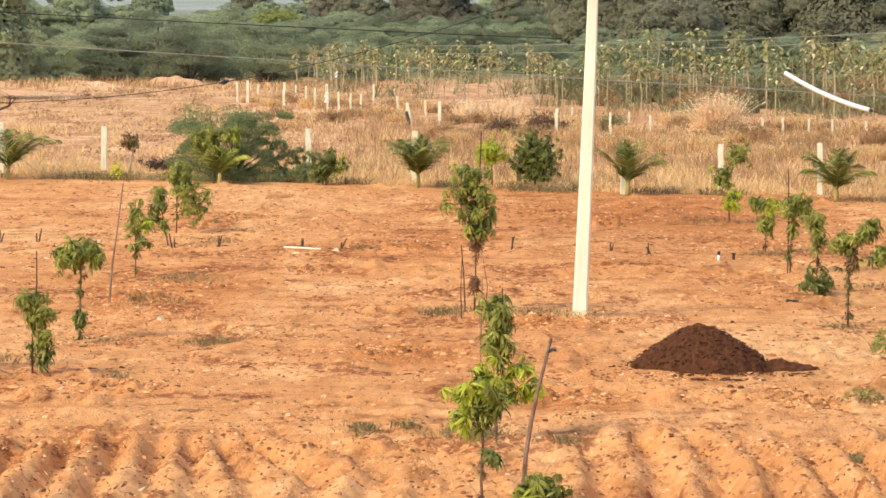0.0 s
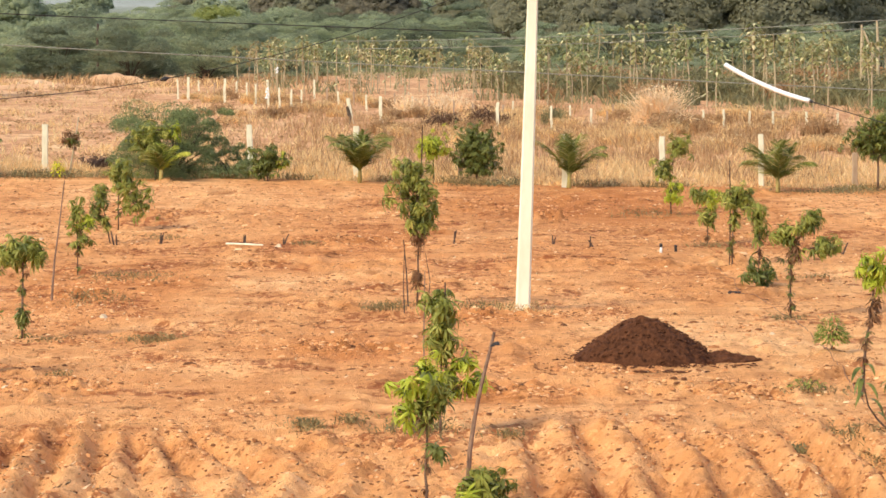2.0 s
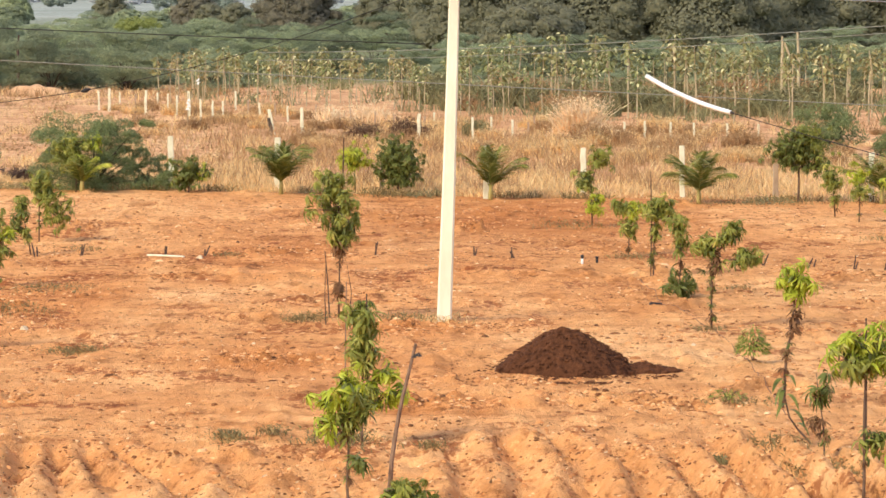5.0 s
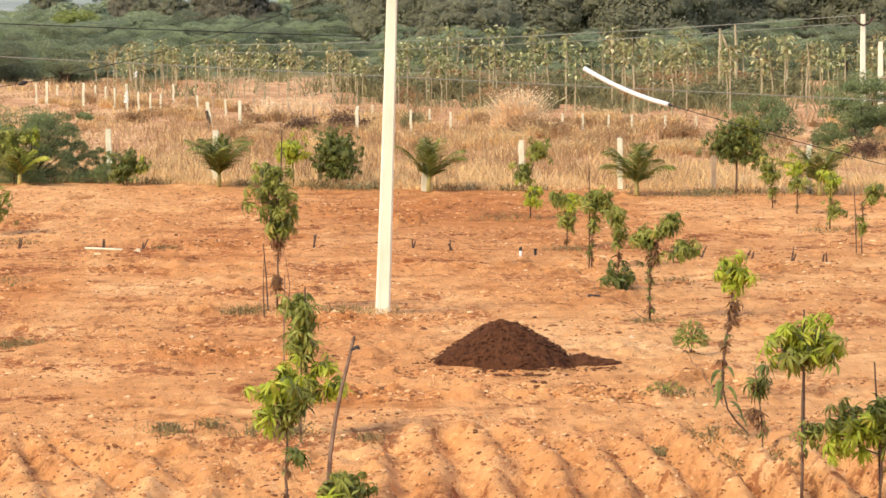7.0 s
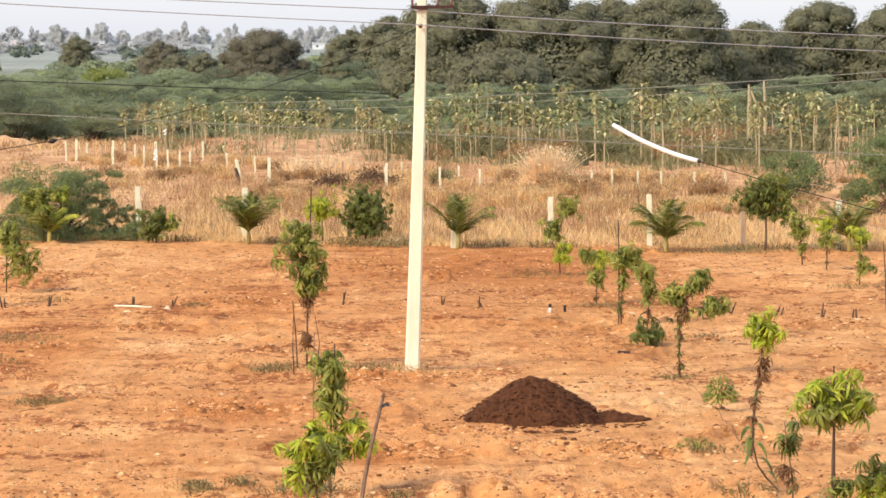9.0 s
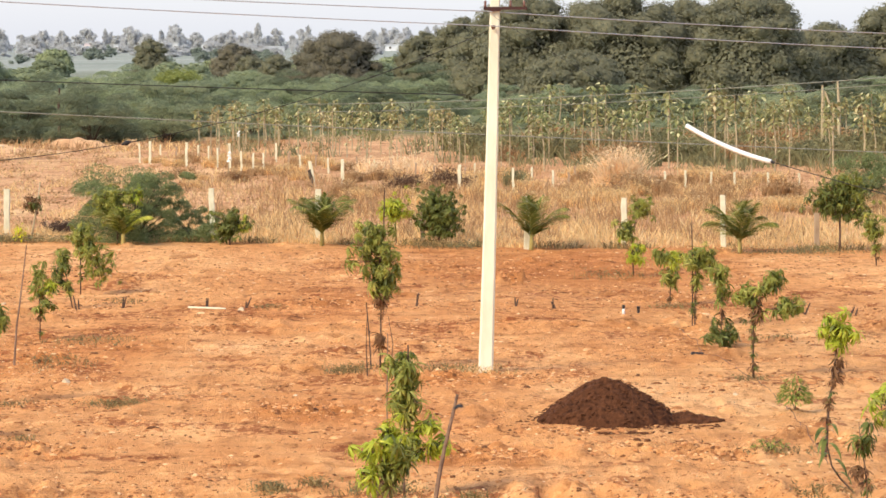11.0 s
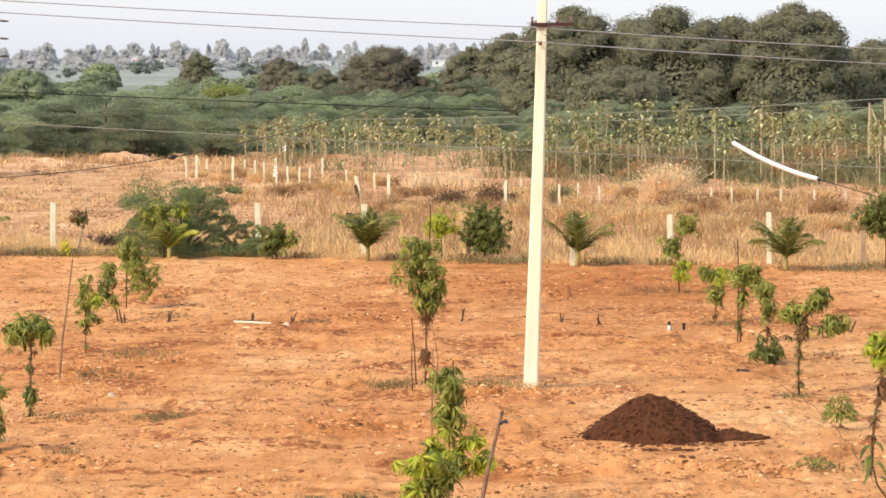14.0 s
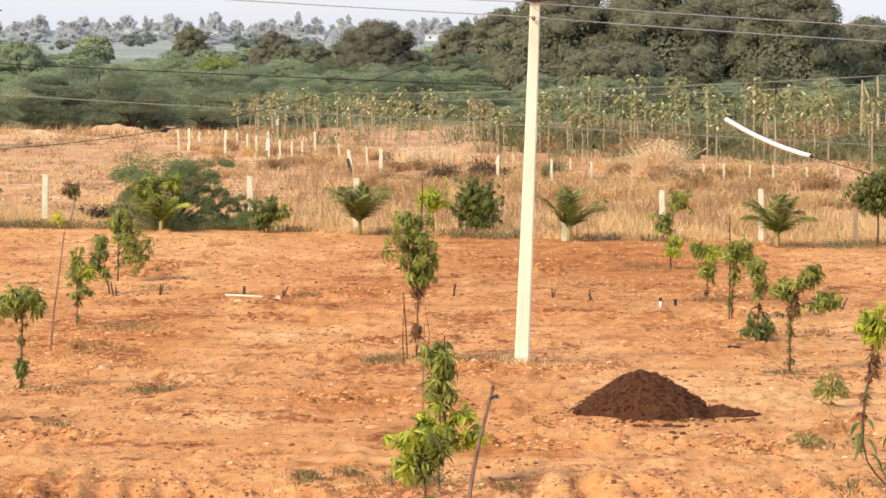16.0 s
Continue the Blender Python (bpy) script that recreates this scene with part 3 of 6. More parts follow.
def far_pole(x, y, top, arms):
    t = thing("utility_pole", x, y, "slim pale concrete pole behind green scrub", "utility pole", z=0.0)
    part("body", taper_pole(Shape(), [(0, 0, -0.2), (0, 0, top * 0.5), (0, 0, top)], [0.12, 0.105, 0.085]), CONCRETE, t)
    if arms:
        part("crossarm", Shape().tube([(-0.38, -0.1, top - 0.12), (-0.2, -0.1, top - 0.34), (0, -0.1, top - 0.42), (0.2, -0.1, top - 0.34), (0.38, -0.1, top - 0.12)], [0.035] * 5, 6), RUST, t, "dark V-shaped crossarm")
        part("insulator", Shape().tube([(0, 0, top), (0, 0, top + 0.12)], [0.03, 0.02], 8), PORCELAIN, t)


for x, top in ((-14.56, 4.6), (15.72, 2.95)):
    t = thing("wire_post", x, 100.1, "slim grey post carrying a thin wire", "post", "wire posts")
    part("body", Shape().tube([(0, 0, -0.3), (0, 0, top * 0.5), (0, 0, top)], [0.05, 0.045, 0.04], 8), CONCRETE, t)
    part("hook", Shape().tube([(0, -0.02, top - 0.1), (0, -0.1, top - 0.11)], [0.012, 0.012], 6), RUST, t)
far_pole(21.22, 150.4, 4.56, True)
far_pole(23.0, 158.0, 3.4, False)


# ------------------------------------------------------------------ fence posts
def fence_post(x, y, h, w=0.16, mat=POST_STONE, label="whitewashed stone fence post at the field edge", group="boundary fence posts", lean=(0.0, 0.0)):
    s = Shape()
    n = 6
    pts = [(lean[0] * i / n * h + 0.008 * rng.normal(), lean[1] * i / n * h, -0.25 + (h + 0.25) * i / n) for i in range(n + 1)]
    taper_pole(s, pts, [w / 2 * (1.0 - 0.06 * i / n + 0.04 * rng.normal()) for i in range(n + 1)], 0.18, 0.7)
    return solo("fence_post", s, mat, label, "fence post", group, at=(x, y, ground_z(x, y)))


for x, y, h, w in [(-15.02, 121.1, 1.62, 0.18), (-11.94, 121.5, 1.5, 0.19), (-8.75, 120.4, 1.5, 0.18), (-5.57, 118.3, 1.57, 0.17), (-2.44, 117.4, 1.54, 0.18),
                   (3.53, 112.9, 1.50, 0.18), (6.30, 113.4, 1.36, 0.16), (9.01, 112.2, 1.45, 0.15), (14.04, 109.9, 1.39, 0.16)]:
    fence_post(x, y, h, w, lean=(rng.normal(0, 0.012), 0))
for x, y, h in [(0.62, 116.0, 0.95), (11.49, 110.8, 0.97)]:
    fence_post(x, y, h, 0.15, GREY_POST, "short weathered brown fence post in dry grass")
for x, y, h in [(-12.6, 194, 0.96), (-12.0, 192, 1.11), (-12.4, 207, 0.55), (-10.0, 187, 1.16), (-10.0, 198, 0.70), (-9.2, 192, 0.84), (-8.5, 186, 0.92),
                (-7.7, 181, 1.22), (-7.0, 176, 1.01), (-6.4, 174, 1.01), (-6.2, 181, 0.79), (-6.0, 193, 0.93), (-4.5, 179, 0.76), (-3.2, 176, 0.70),
                (-2.3, 159, 1.16), (-1.2, 178, 0.58), (2.2, 153, 1.10), (3.1, 170, 0.60), (4.2, 150, 1.08), (5.3, 162, 0.68), (5.8, 153, 0.86),
                (10.3, 157, 0.62), (11.0, 155, 0.74), (12.0, 155, 0.66), (13.0, 156, 0.6), (14.2, 155, 0.6), (15.3, 154, 0.6)]:
    fence_post(x, y, h, 0.09 if h < 1.1 else 0.13, POST_STONE, "small pale stone post of a far plot", "far plot posts", (rng.normal(0, 0.03), 0))
for x, y, h in [(-11.2, 200, 0.6), (-8.9, 196, 0.6), (-5.2, 186, 0.7), (-3.9, 183, 0.6), (-2.0, 181, 0.6), (-0.4, 172, 0.75), (0.6, 168, 0.7), (1.4, 166, 0.65), (2.6, 162, 0.7), (6.6, 158, 0.6), (7.2, 166, 0.6)]:
    fence_post(x, y, h, 0.08, GREY_POST, "small weathered post of a far plot", "far plot posts", (rng.normal(0, 0.04), 0))
fence_post(-3.43, 160.8, 1.05, 0.14, POST_STONE, "pale post leaning on a dark stump", "far plot posts", (-0.22, 0))
solo("tree_stump", Shape().tube([(0.1, 0, -0.1), (0.04, 0, 0.3), (-0.06, 0, 0.7)], [0.1, 0.08, 0.06], 8), TRUNK, "dark tree stump beside a leaning post", "tree stump", at=(-3.62, 160.5, 0))


# ------------------------------------------------------------------ manure heap
def manure_heap():
    t = thing("manure_heap", 3.26, 61.9, "heap of dark brown crumbly manure on bare red soil", "manure heap")
    bm = bmesh.new()
    bmesh.ops.create_grid(bm, x_segments=90, y_segments=70, size=1.0)
    for v in bm.verts:
        x, y = v.co.x * 1.75, v.co.y * 1.2
        r = math.hypot((x + 0.1) / 1.10, y / 0.98)
        a = 0.74 * max(0.0, 1 - r) ** 0.82
        a = min(a, 0.63 + 0.05 * noise.noise((x * 3, y * 3, 2)))
        side = 0.13 * max(0.0, 1 - math.hypot((x - 1.12) / 0.62, (y + 0.12) / 0.4))
        z = max(a, side)
        if z > 0.004:
            z += 0.05 * noise.noise((x * 5.5, y * 5.5, 1)) + 0.035 * noise.noise((x * 13, y * 13, 5))
        else:
            z = -0.06
        v.co = (x, y, z)
    me = bpy.data.meshes.new("mound")
    bm.to_mesh(me)
    bm.free()
    me.materials.append(DUNG)
    ob = new("mound", me)
    ob.parent = t
    s = Shape()
    for _ in range(900):
        a, r = rng.uniform(0, 2 * math.pi), abs(rng.normal(0.75, 0.3))
        x, y = -0.1 + 1.15 * r * math.cos(a), 1.0 * r * math.sin(a)
        z = 0.74 * max(0.0, 1 - r) ** 0.82
        s.lump((x, y, min(z, 0.62) + 0.005), rng.uniform(0.008, 0.026) * np.array((1.3, 1, 0.7)))
    for _ in range(120):
        s.lump((rng.uniform(-1.2, 1.6), rng.normal(-1.05, 0.16), 0.0), rng.uniform(0.01, 0.03) * np.array((1.6, 1, 0.7)))
    for _ in range(170):
        s.lump((rng.uniform(-0.35, 0.75), rng.normal(-2.0, 0.07), 0.0), rng.uniform(0.01, 0.026) * np.array((1.8, 1, 0.7)))
    tagged(part("crumb", s, DUNG, t), kind="stuff")


manure_heap()


# ------------------------------------------------------------------ mango saplings
def tuft_mesh(mat, seed, leaves=14, size=0.2):
    """Long narrow leaves round one shoot tip, arching out and hanging from a shared bud."""
    r = np.random.default_rng(seed)
    s = Shape()
    s.add([(0, 0, -0.02), (0.006, 0, 0.02), (-0.006, 0, 0.02)], [(0, 1, 2)])
    for k in range(leaves):
        a = 2.4 * k + r.normal(0, 0.4)
        way = Vector((math.cos(a), math.sin(a), r.uniform(-1.1, 0.75))).normalized()
        side = (way.cross(Vector((0, 0, 1))) + Vector(r.normal(0, 0.25, 3))).normalized()
        ln, wd, droop = size * r.uniform(0.7, 1.15), size * r.uniform(0.13, 0.2), r.uniform(0.9, 2.6)
        p, out = Vector((0, 0, 0)), []
        for i, w in enumerate((0.0, 0.7, 1.0, 0.75, 0.0)):
            if i:
                way = (way + Vector((0, 0, -droop / 4))).normalized()
                p = p + way * ln / 4
                out += [p - side * wd * w / 2, p + side * wd * w / 2 + Vector((0, 0, 0.006))]
        k0 = s.n
        s.add(out, [])
        s.f += [(0, k0, k0 + 1)] + [(k0 + 2 * i, k0 + 2 * i + 1, k0 + 2 * i + 3, k0 + 2 * i + 2) for i in range(3)]
    return s.mesh("leaf_tuft", mat)


TUFTS = {}


def tuft(parent, p, mat, scale, way=(0, 0, 1)):
    if mat.name not in TUFTS:
        TUFTS[mat.name] = [tuft_mesh(mat, 400 + i) for i in range(9)]
    ob = new("leaf_tuft", TUFTS[mat.name][int(rng.integers(0, 9))])
    ob.parent = parent
    tilt = Vector(way).to_track_quat("Z", "Y").to_matrix().to_4x4()
    ob.matrix_basis = Matrix.Translation(p) @ tilt @ pose(0, 0, 0, rng.normal(0, 12), rng.normal(0, 12), rng.uniform(0, 360)) @ Matrix.Scale(scale, 4)


def mango(x, y, h, blobs, trunk=((0, 0), (1, 1)), radius=0.02, sprigs=3, stake=None, label="young mango sapling with drooping green leaves in red soil", group="mango saplings", bark=BARK, name="mango_sapling"):
    """blobs: (dx, height, half width, half height, leaf material, shoots); trunk: (dx, share of h) stations."""
    t = thing(name, x, y, label, "sapling", group)
    st = Shape()
    path = [Vector((dx, 0.02 * rng.normal(), u * h - (0.05 if u == 0 else 0))) for dx, u in trunk]
    fine = [path[0]]
    for a, b in zip(path, path[1:]):
        fine += [a.lerp(b, k / 3) + Vector((rng.normal(0, 0.008), 0, 0)) for k in (1, 2)] + [b]
    st.tube(fine, [0.82 * radius * (1 - 0.6 * i / (len(fine) - 1)) for i in range(len(fine))], 7)
    part("trunk", st, bark, t, smooth=True)
    for dx, bz, rw, rh, mat, shoots in blobs:
        # the branch starts where the trunk is just below the tuft
        root = min(fine, key=lambda p: abs(p.z - max(bz - rh * 0.7, 0.15)))
        b = Shape()
        b.tube([root, root.lerp(Vector((dx, 0, bz)), 0.6) + Vector((0, 0, 0.03)), Vector((dx, 0, bz))], [radius * 0.55, radius * 0.4, radius * 0.2], 5)
        br = part("branch", b, bark, t)
        for _ in range(max(3, round(shoots * 2.1))):
            d = Vector(rng.normal(0, 0.56, 3))
            p = Vector((dx + d.x * rw, d.y * rw, bz + d.z * rh + 0.05))
            if rng.random() < 0.22:
                p = root.lerp(p, rng.uniform(0.25, 0.8))
            p.z = max(p.z, 0.08)
            if rng.random() < 0.4:
                part("twig", Shape().tube([Vector((dx, 0, bz - rh * 0.4)), p], [radius * 0.25, 0.003], 4), bark, br)
            # inner tufts often get the darker leaf: shade within the crown as colour
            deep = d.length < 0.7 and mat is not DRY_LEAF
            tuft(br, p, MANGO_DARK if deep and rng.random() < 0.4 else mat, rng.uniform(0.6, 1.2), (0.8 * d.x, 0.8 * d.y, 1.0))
    for _ in range(sprigs * 2):
        k = int(rng.integers(0, len(fine) - 2))
        p = fine[k].lerp(fine[k + 1], rng.random())
        if p.z < 0.15:
            continue
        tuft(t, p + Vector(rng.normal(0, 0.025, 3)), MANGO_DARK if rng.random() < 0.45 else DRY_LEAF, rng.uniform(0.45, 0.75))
    if stake:
        (a, b) = stake
        part("stake", Shape().tube([Vector(a), Vector(a).lerp(Vector(b), 0.5) + Vector((0.012, 0, 0)), Vector(b)], [0.013, 0.012, 0.009], 6), DARK_WOOD, t, "thin dark support stick")
    return t


LIME = "young mango sapling with bright lime-green new leaves"
# row beside the pole
mango(-0.16, 44.94, 1.72, [(-0.02, 1.42, 0.2, 0.2, MANGO_LIME, 14), (-0.27, 1.3, 0.1, 0.1, MANGO_LIME, 5), (-0.24, 1.04, 0.1, 0.1, MANGO_LIME, 5), (0.12, 1.2, 0.13, 0.15, MANGO, 8), (0.0, 1.1, 0.14, 0.13, MANGO, 7), (0.14, 0.58, 0.09, 0.12, MANGO_DARK, 4)],
      ((0, 0), (0.0, 0.3), (0.01, 0.62), (-0.02, 0.9)), 0.024, 5, label=LIME)
mango(0.01, 52.17, 1.84, [(0.0, 1.64, 0.21, 0.2, MANGO, 22), (0.02, 1.27, 0.22, 0.24, MANGO, 27), (0.3, 0.9, 0.14, 0.12, MANGO_LIME, 8), (0.42, 0.66, 0.16, 0.1, MANGO_LIME, 9), (0.08, 0.72, 0.12, 0.12, MANGO, 6)],
      ((0, 0), (0.0, 0.4), (0.02, 0.98)), 0.024, 0, ((0.06, 0, 0.6), (0.06, 0, 1.98)))
mango(-0.41, 72.26, 2.72, [(-0.08, 2.42, 0.34, 0.24, MANGO, 24), (-0.02, 2.05, 0.42, 0.28, MANGO, 32), (0.06, 1.62, 0.36, 0.24, MANGO, 26), (0.02, 0.5, 0.12, 0.1, DRY_LEAF, 5), (0.03, 1.2, 0.12, 0.2, DRY_LEAF, 7)],
      ((0, 0), (0.03, 0.45), (-0.04, 0.96)), 0.024, 3, ((-0.16, -0.2, 0), (-0.24, 0, 1.2)), "tall mango sapling with green top and dried brown lower leaves")
mango(-0.15, 115.2, 1.40, [(0.0, 1.05, 0.45, 0.3, MANGO_LIME, 40), (-0.2, 1.0, 0.25, 0.2, MANGO_LIME, 14)], ((0, 0), (-0.05, 0.9)), 0.03, 0, label="round lime-green mango bush beside the fence")
mango(1.07, 115.0, 1.62, [(0.0, 1.18, 0.55, 0.36, MANGO_DARK, 90), (-0.25, 0.8, 0.4, 0.34, MANGO_DARK, 44), (0.28, 0.82, 0.4, 0.36, MANGO_DARK, 44), (0.0, 0.45, 0.42, 0.2, MANGO_DARK, 20)], ((0, 0), (0.0, 0.8)), 0.04, 0, label="dense dark green round mango bush beside the fence")
# row by the manure heap
mango(5.62, 44.61, 2.12, [(-0.18, 1.78, 0.24, 0.19, MANGO_LIME, 11), (0.12, 1.84, 0.26, 0.18, MANGO_LIME, 13), (-0.02, 1.62, 0.32, 0.18, MANGO, 13), (0.32, 1.66, 0.16, 0.14, MANGO_LIME, 9), (0.14, 0.72, 0.12, 0.16, MANGO, 5)],
      ((0, 0), (0.0, 0.5), (0.03, 0.9)), 0.024, 3, ((0.015, 0.05, 0), (0.03, 0.05, 2.13)), LIME)
mango(6.60, 45.28, 1.36, [(-0.34, 1.06, 0.28, 0.2, MANGO, 15), (-0.1, 0.98, 0.3, 0.22, MANGO_LIME, 15), (0.2, 0.9, 0.28, 0.24, MANGO, 18), (-0.42, 0.8, 0.18, 0.16, MANGO_LIME, 9), (0.05, 1.2, 0.2, 0.14, MANGO, 8)],
      ((0, 0), (0.02, 0.5), (-0.1, 0.85)), 0.022, 0, ((0.02, 0.03, 0), (-0.06, 0.03, 1.75)))
mango(5.94, 56.34, 1.97, [(0.17, 1.76, 0.2, 0.18, MANGO_LIME, 20), (0.2, 1.2, 0.07, 0.2, DRY_LEAF, 3)], ((0, 0), (0.06, 0.35), (0.14, 0.6), (0.2, 0.92)), 0.03, 7, label="slender mango sapling with a lime-green tuft on top")
mango(5.85, 50.55, 1.25, [(-0.02, 0.98, 0.14, 0.12, MANGO_DARK, 5), (-0.06, 0.6, 0.1, 0.12, DRY_LEAF, 3)], ((0.04, 0), (0.0, 0.5), (-0.08, 0.98)), 0.015, 5, label="thin bare mango sapling with few dark leaves")
mango(6.14, 70.0, 1.86, [(-0.1, 1.44, 0.19, 0.13, MANGO, 17), (0.4, 1.68, 0.18, 0.15, MANGO, 16), (0.6, 1.24, 0.21, 0.13, MANGO, 17), (0.1, 1.2, 0.1, 0.2, DRY_LEAF, 5)], ((0, 0), (0.0, 0.6), (0.12, 0.9)), 0.026, 14, None, "mango sapling with two drooping green tufts")
mango(6.1, 76.37, 1.62, [(-0.02, 1.42, 0.2, 0.22, MANGO, 12), (0.0, 1.05, 0.14, 0.14, MANGO, 7), (0.02, 0.28, 0.36, 0.2, MANGO_DARK, 22)], ((0, 0), (0.0, 0.9)), 0.018, 5, label="mango sapling growing out of a low green weed")
mango(6.02, 82.36, 1.62, [(0.05, 1.36, 0.32, 0.2, MANGO, 24), (0.32, 1.3, 0.2, 0.2, MANGO, 10), (0.06, 0.95, 0.12, 0.15, MANGO, 5)], ((0, 0), (0.02, 0.85)), 0.024, 7, ((-0.05, 0.03, 0), (-0.05, 0.03, 2.15)))
mango(5.91, 88.43, 1.28, [(-0.12, 1.08, 0.24, 0.14, MANGO, 14), (0.2, 1.05, 0.22, 0.16, MANGO_LIME, 11), (0.03, 0.6, 0.16, 0.26, MANGO, 13)], ((0, 0), (0.0, 0.85)), 0.02, 4)
mango(5.79, 99.98, 1.98, [(0.18, 1.66, 0.26, 0.24, MANGO, 20), (-0.2, 1.12, 0.25, 0.3, MANGO, 22), (0.1, 0.62, 0.32, 0.26, MANGO_LIME, 20)], ((0, 0), (-0.05, 0.5), (0.15, 0.85)), 0.025, 0)
# row at the far corner of the field
mango(11.98, 109.6, 2.12, [(0.0, 1.62, 0.62, 0.34, MANGO_DARK, 66), (-0.45, 1.35, 0.4, 0.2, MANGO_DARK, 24), (0.45, 1.42, 0.42, 0.3, MANGO, 34), (0.25, 1.85, 0.32, 0.2, MANGO, 18), (0.5, 1.0, 0.4, 0.2, MANGO_DARK, 18), (-0.2, 1.1, 0.5, 0.2, MANGO_DARK, 20)], ((0, 0), (0.02, 0.45), (0.0, 0.75)), 0.045, 0, label="small mango tree with a wide dark green crown")
mango(12.19, 103.1, 1.40, [(-0.14, 1.12, 0.26, 0.22, MANGO, 16), (0.0, 0.8, 0.24, 0.2, MANGO, 12), (0.05, 0.45, 0.12, 0.12, MANGO, 4)], ((0.04, 0), (-0.05, 0.85)), 0.024)
mango(12.54, 100.6, 1.36, [(0.0, 1.1, 0.26, 0.2, MANGO_LIME, 10), (0.05, 0.78, 0.26, 0.2, MANGO, 14)], ((0, 0), (0.02, 0.85)), 0.024)
mango(12.61, 94.88, 1.42, [(0.1, 1.22, 0.3, 0.12, MANGO_LIME, 12), (0.0, 1.0, 0.14, 0.2, MANGO, 6), (0.1, 0.5, 0.24, 0.22, MANGO, 12)], ((0, 0), (0.03, 0.9)), 0.02, 3, label=LIME)
mango(12.1, 85.78, 1.1, [(0.25, 1.32, 0.2, 0.18, MANGO, 12), (0.0, 0.6, 0.12, 0.2, MANGO, 4)], ((0, 0), (0.0, 0.98), (0.18, 1.15)), 0.02, 3, ((-0.12, 0, 0), (-0.18, 0, 1.46)))
# row on the other side of the field
mango(-6.99, 60.1, 1.28, [(-0.08, 1.12, 0.24, 0.12, MANGO, 14), (0.1, 0.9, 0.2, 0.16, MANGO, 11), (0.18, 0.55, 0.14, 0.2, MANGO, 8), (0.2, 0.2, 0.1, 0.16, MANGO_DARK, 5)], ((0, 0), (0.0, 0.8)), 0.024, 3, ((0.04, 0.04, 0.9), (0.06, 0.04, 1.85)))
mango(-6.93, 66.29, 1.70, [(0.0, 1.48, 0.34, 0.16, MANGO, 24), (-0.2, 1.3, 0.2, 0.16, MANGO, 10), (0.26, 1.36, 0.2, 0.16, MANGO, 10), (0.0, 0.3, 0.1, 0.2, MANGO_DARK, 7)], ((0, 0), (0.02, 0.5), (0.05, 0.85)), 0.03, 6)
mango(-7.3, 80.68, 1.56, [(-0.02, 1.2, 0.16, 0.28, MANGO, 10), (0.22, 1.0, 0.14, 0.14, MANGO_LIME, 6), (0.08, 0.7, 0.2, 0.16, MANGO, 7)], ((0, 0), (0.0, 0.98)), 0.018, 6)
mango(-7.42, 89.63, 1.34, [(-0.16, 1.08, 0.2, 0.2, MANGO, 14), (-0.22, 0.65, 0.2, 0.22, MANGO_DARK, 12), (-0.05, 0.5, 0.14, 0.14, MANGO, 5)], ((0.05, 0), (-0.15, 0.9)), 0.022, 3)
mango(-7.56, 94.23, 1.65, [(0.05, 1.42, 0.26, 0.2, MANGO, 18), (0.2, 1.1, 0.36, 0.26, MANGO, 26), (0.45, 0.65, 0.34, 0.3, MANGO, 24)], ((0, 0), (0.0, 0.9)), 0.024)
mango(-11.05, 119.6, 1.75, [(0.1, 1.1, 0.26, 0.22, DRY_LEAF, 9), (0.12, 1.0, 0.22, 0.18, MANGO_DARK, 6)], ((0, 0), (0.3, 1.0)), 0.045, 0, bark=TEAK_BARK, label="half-bare sapling tied to a pale stick")
mango(-8.3, 117.0, 1.62, [(-0.4, 1.3, 0.36, 0.3, MANGO, 22), (0.1, 1.4, 0.32, 0.3, MANGO, 18), (0.6, 1.45, 0.24, 0.32, MANGO_LIME, 12), (-0.1, 0.9, 0.4, 0.3, MANGO, 18)], ((0, 0), (0.05, 0.9)), 0.035)
mango(-4.99, 116.4, 1.12, [(0.0, 0.72, 0.45, 0.3, MANGO_DARK, 40), (-0.15, 0.4, 0.4, 0.26, MANGO_DARK, 26), (0.5, 0.55, 0.22, 0.2, MANGO_LIME, 8)], ((0, 0), (0.0, 0.8)), 0.035, label="bushy dark green mango shrub beside a fence post")
mango(-8.1, 61.2, 1.3, [(0.1, 1.1, 0.22, 0.16, MANGO_LIME, 10), (0.0, 0.8, 0.2, 0.2, MANGO, 8), (0.0, 0.3, 0.12, 0.2, MANGO_DARK, 6)], ((0, 0), (0.05, 0.9)), 0.024, 4)


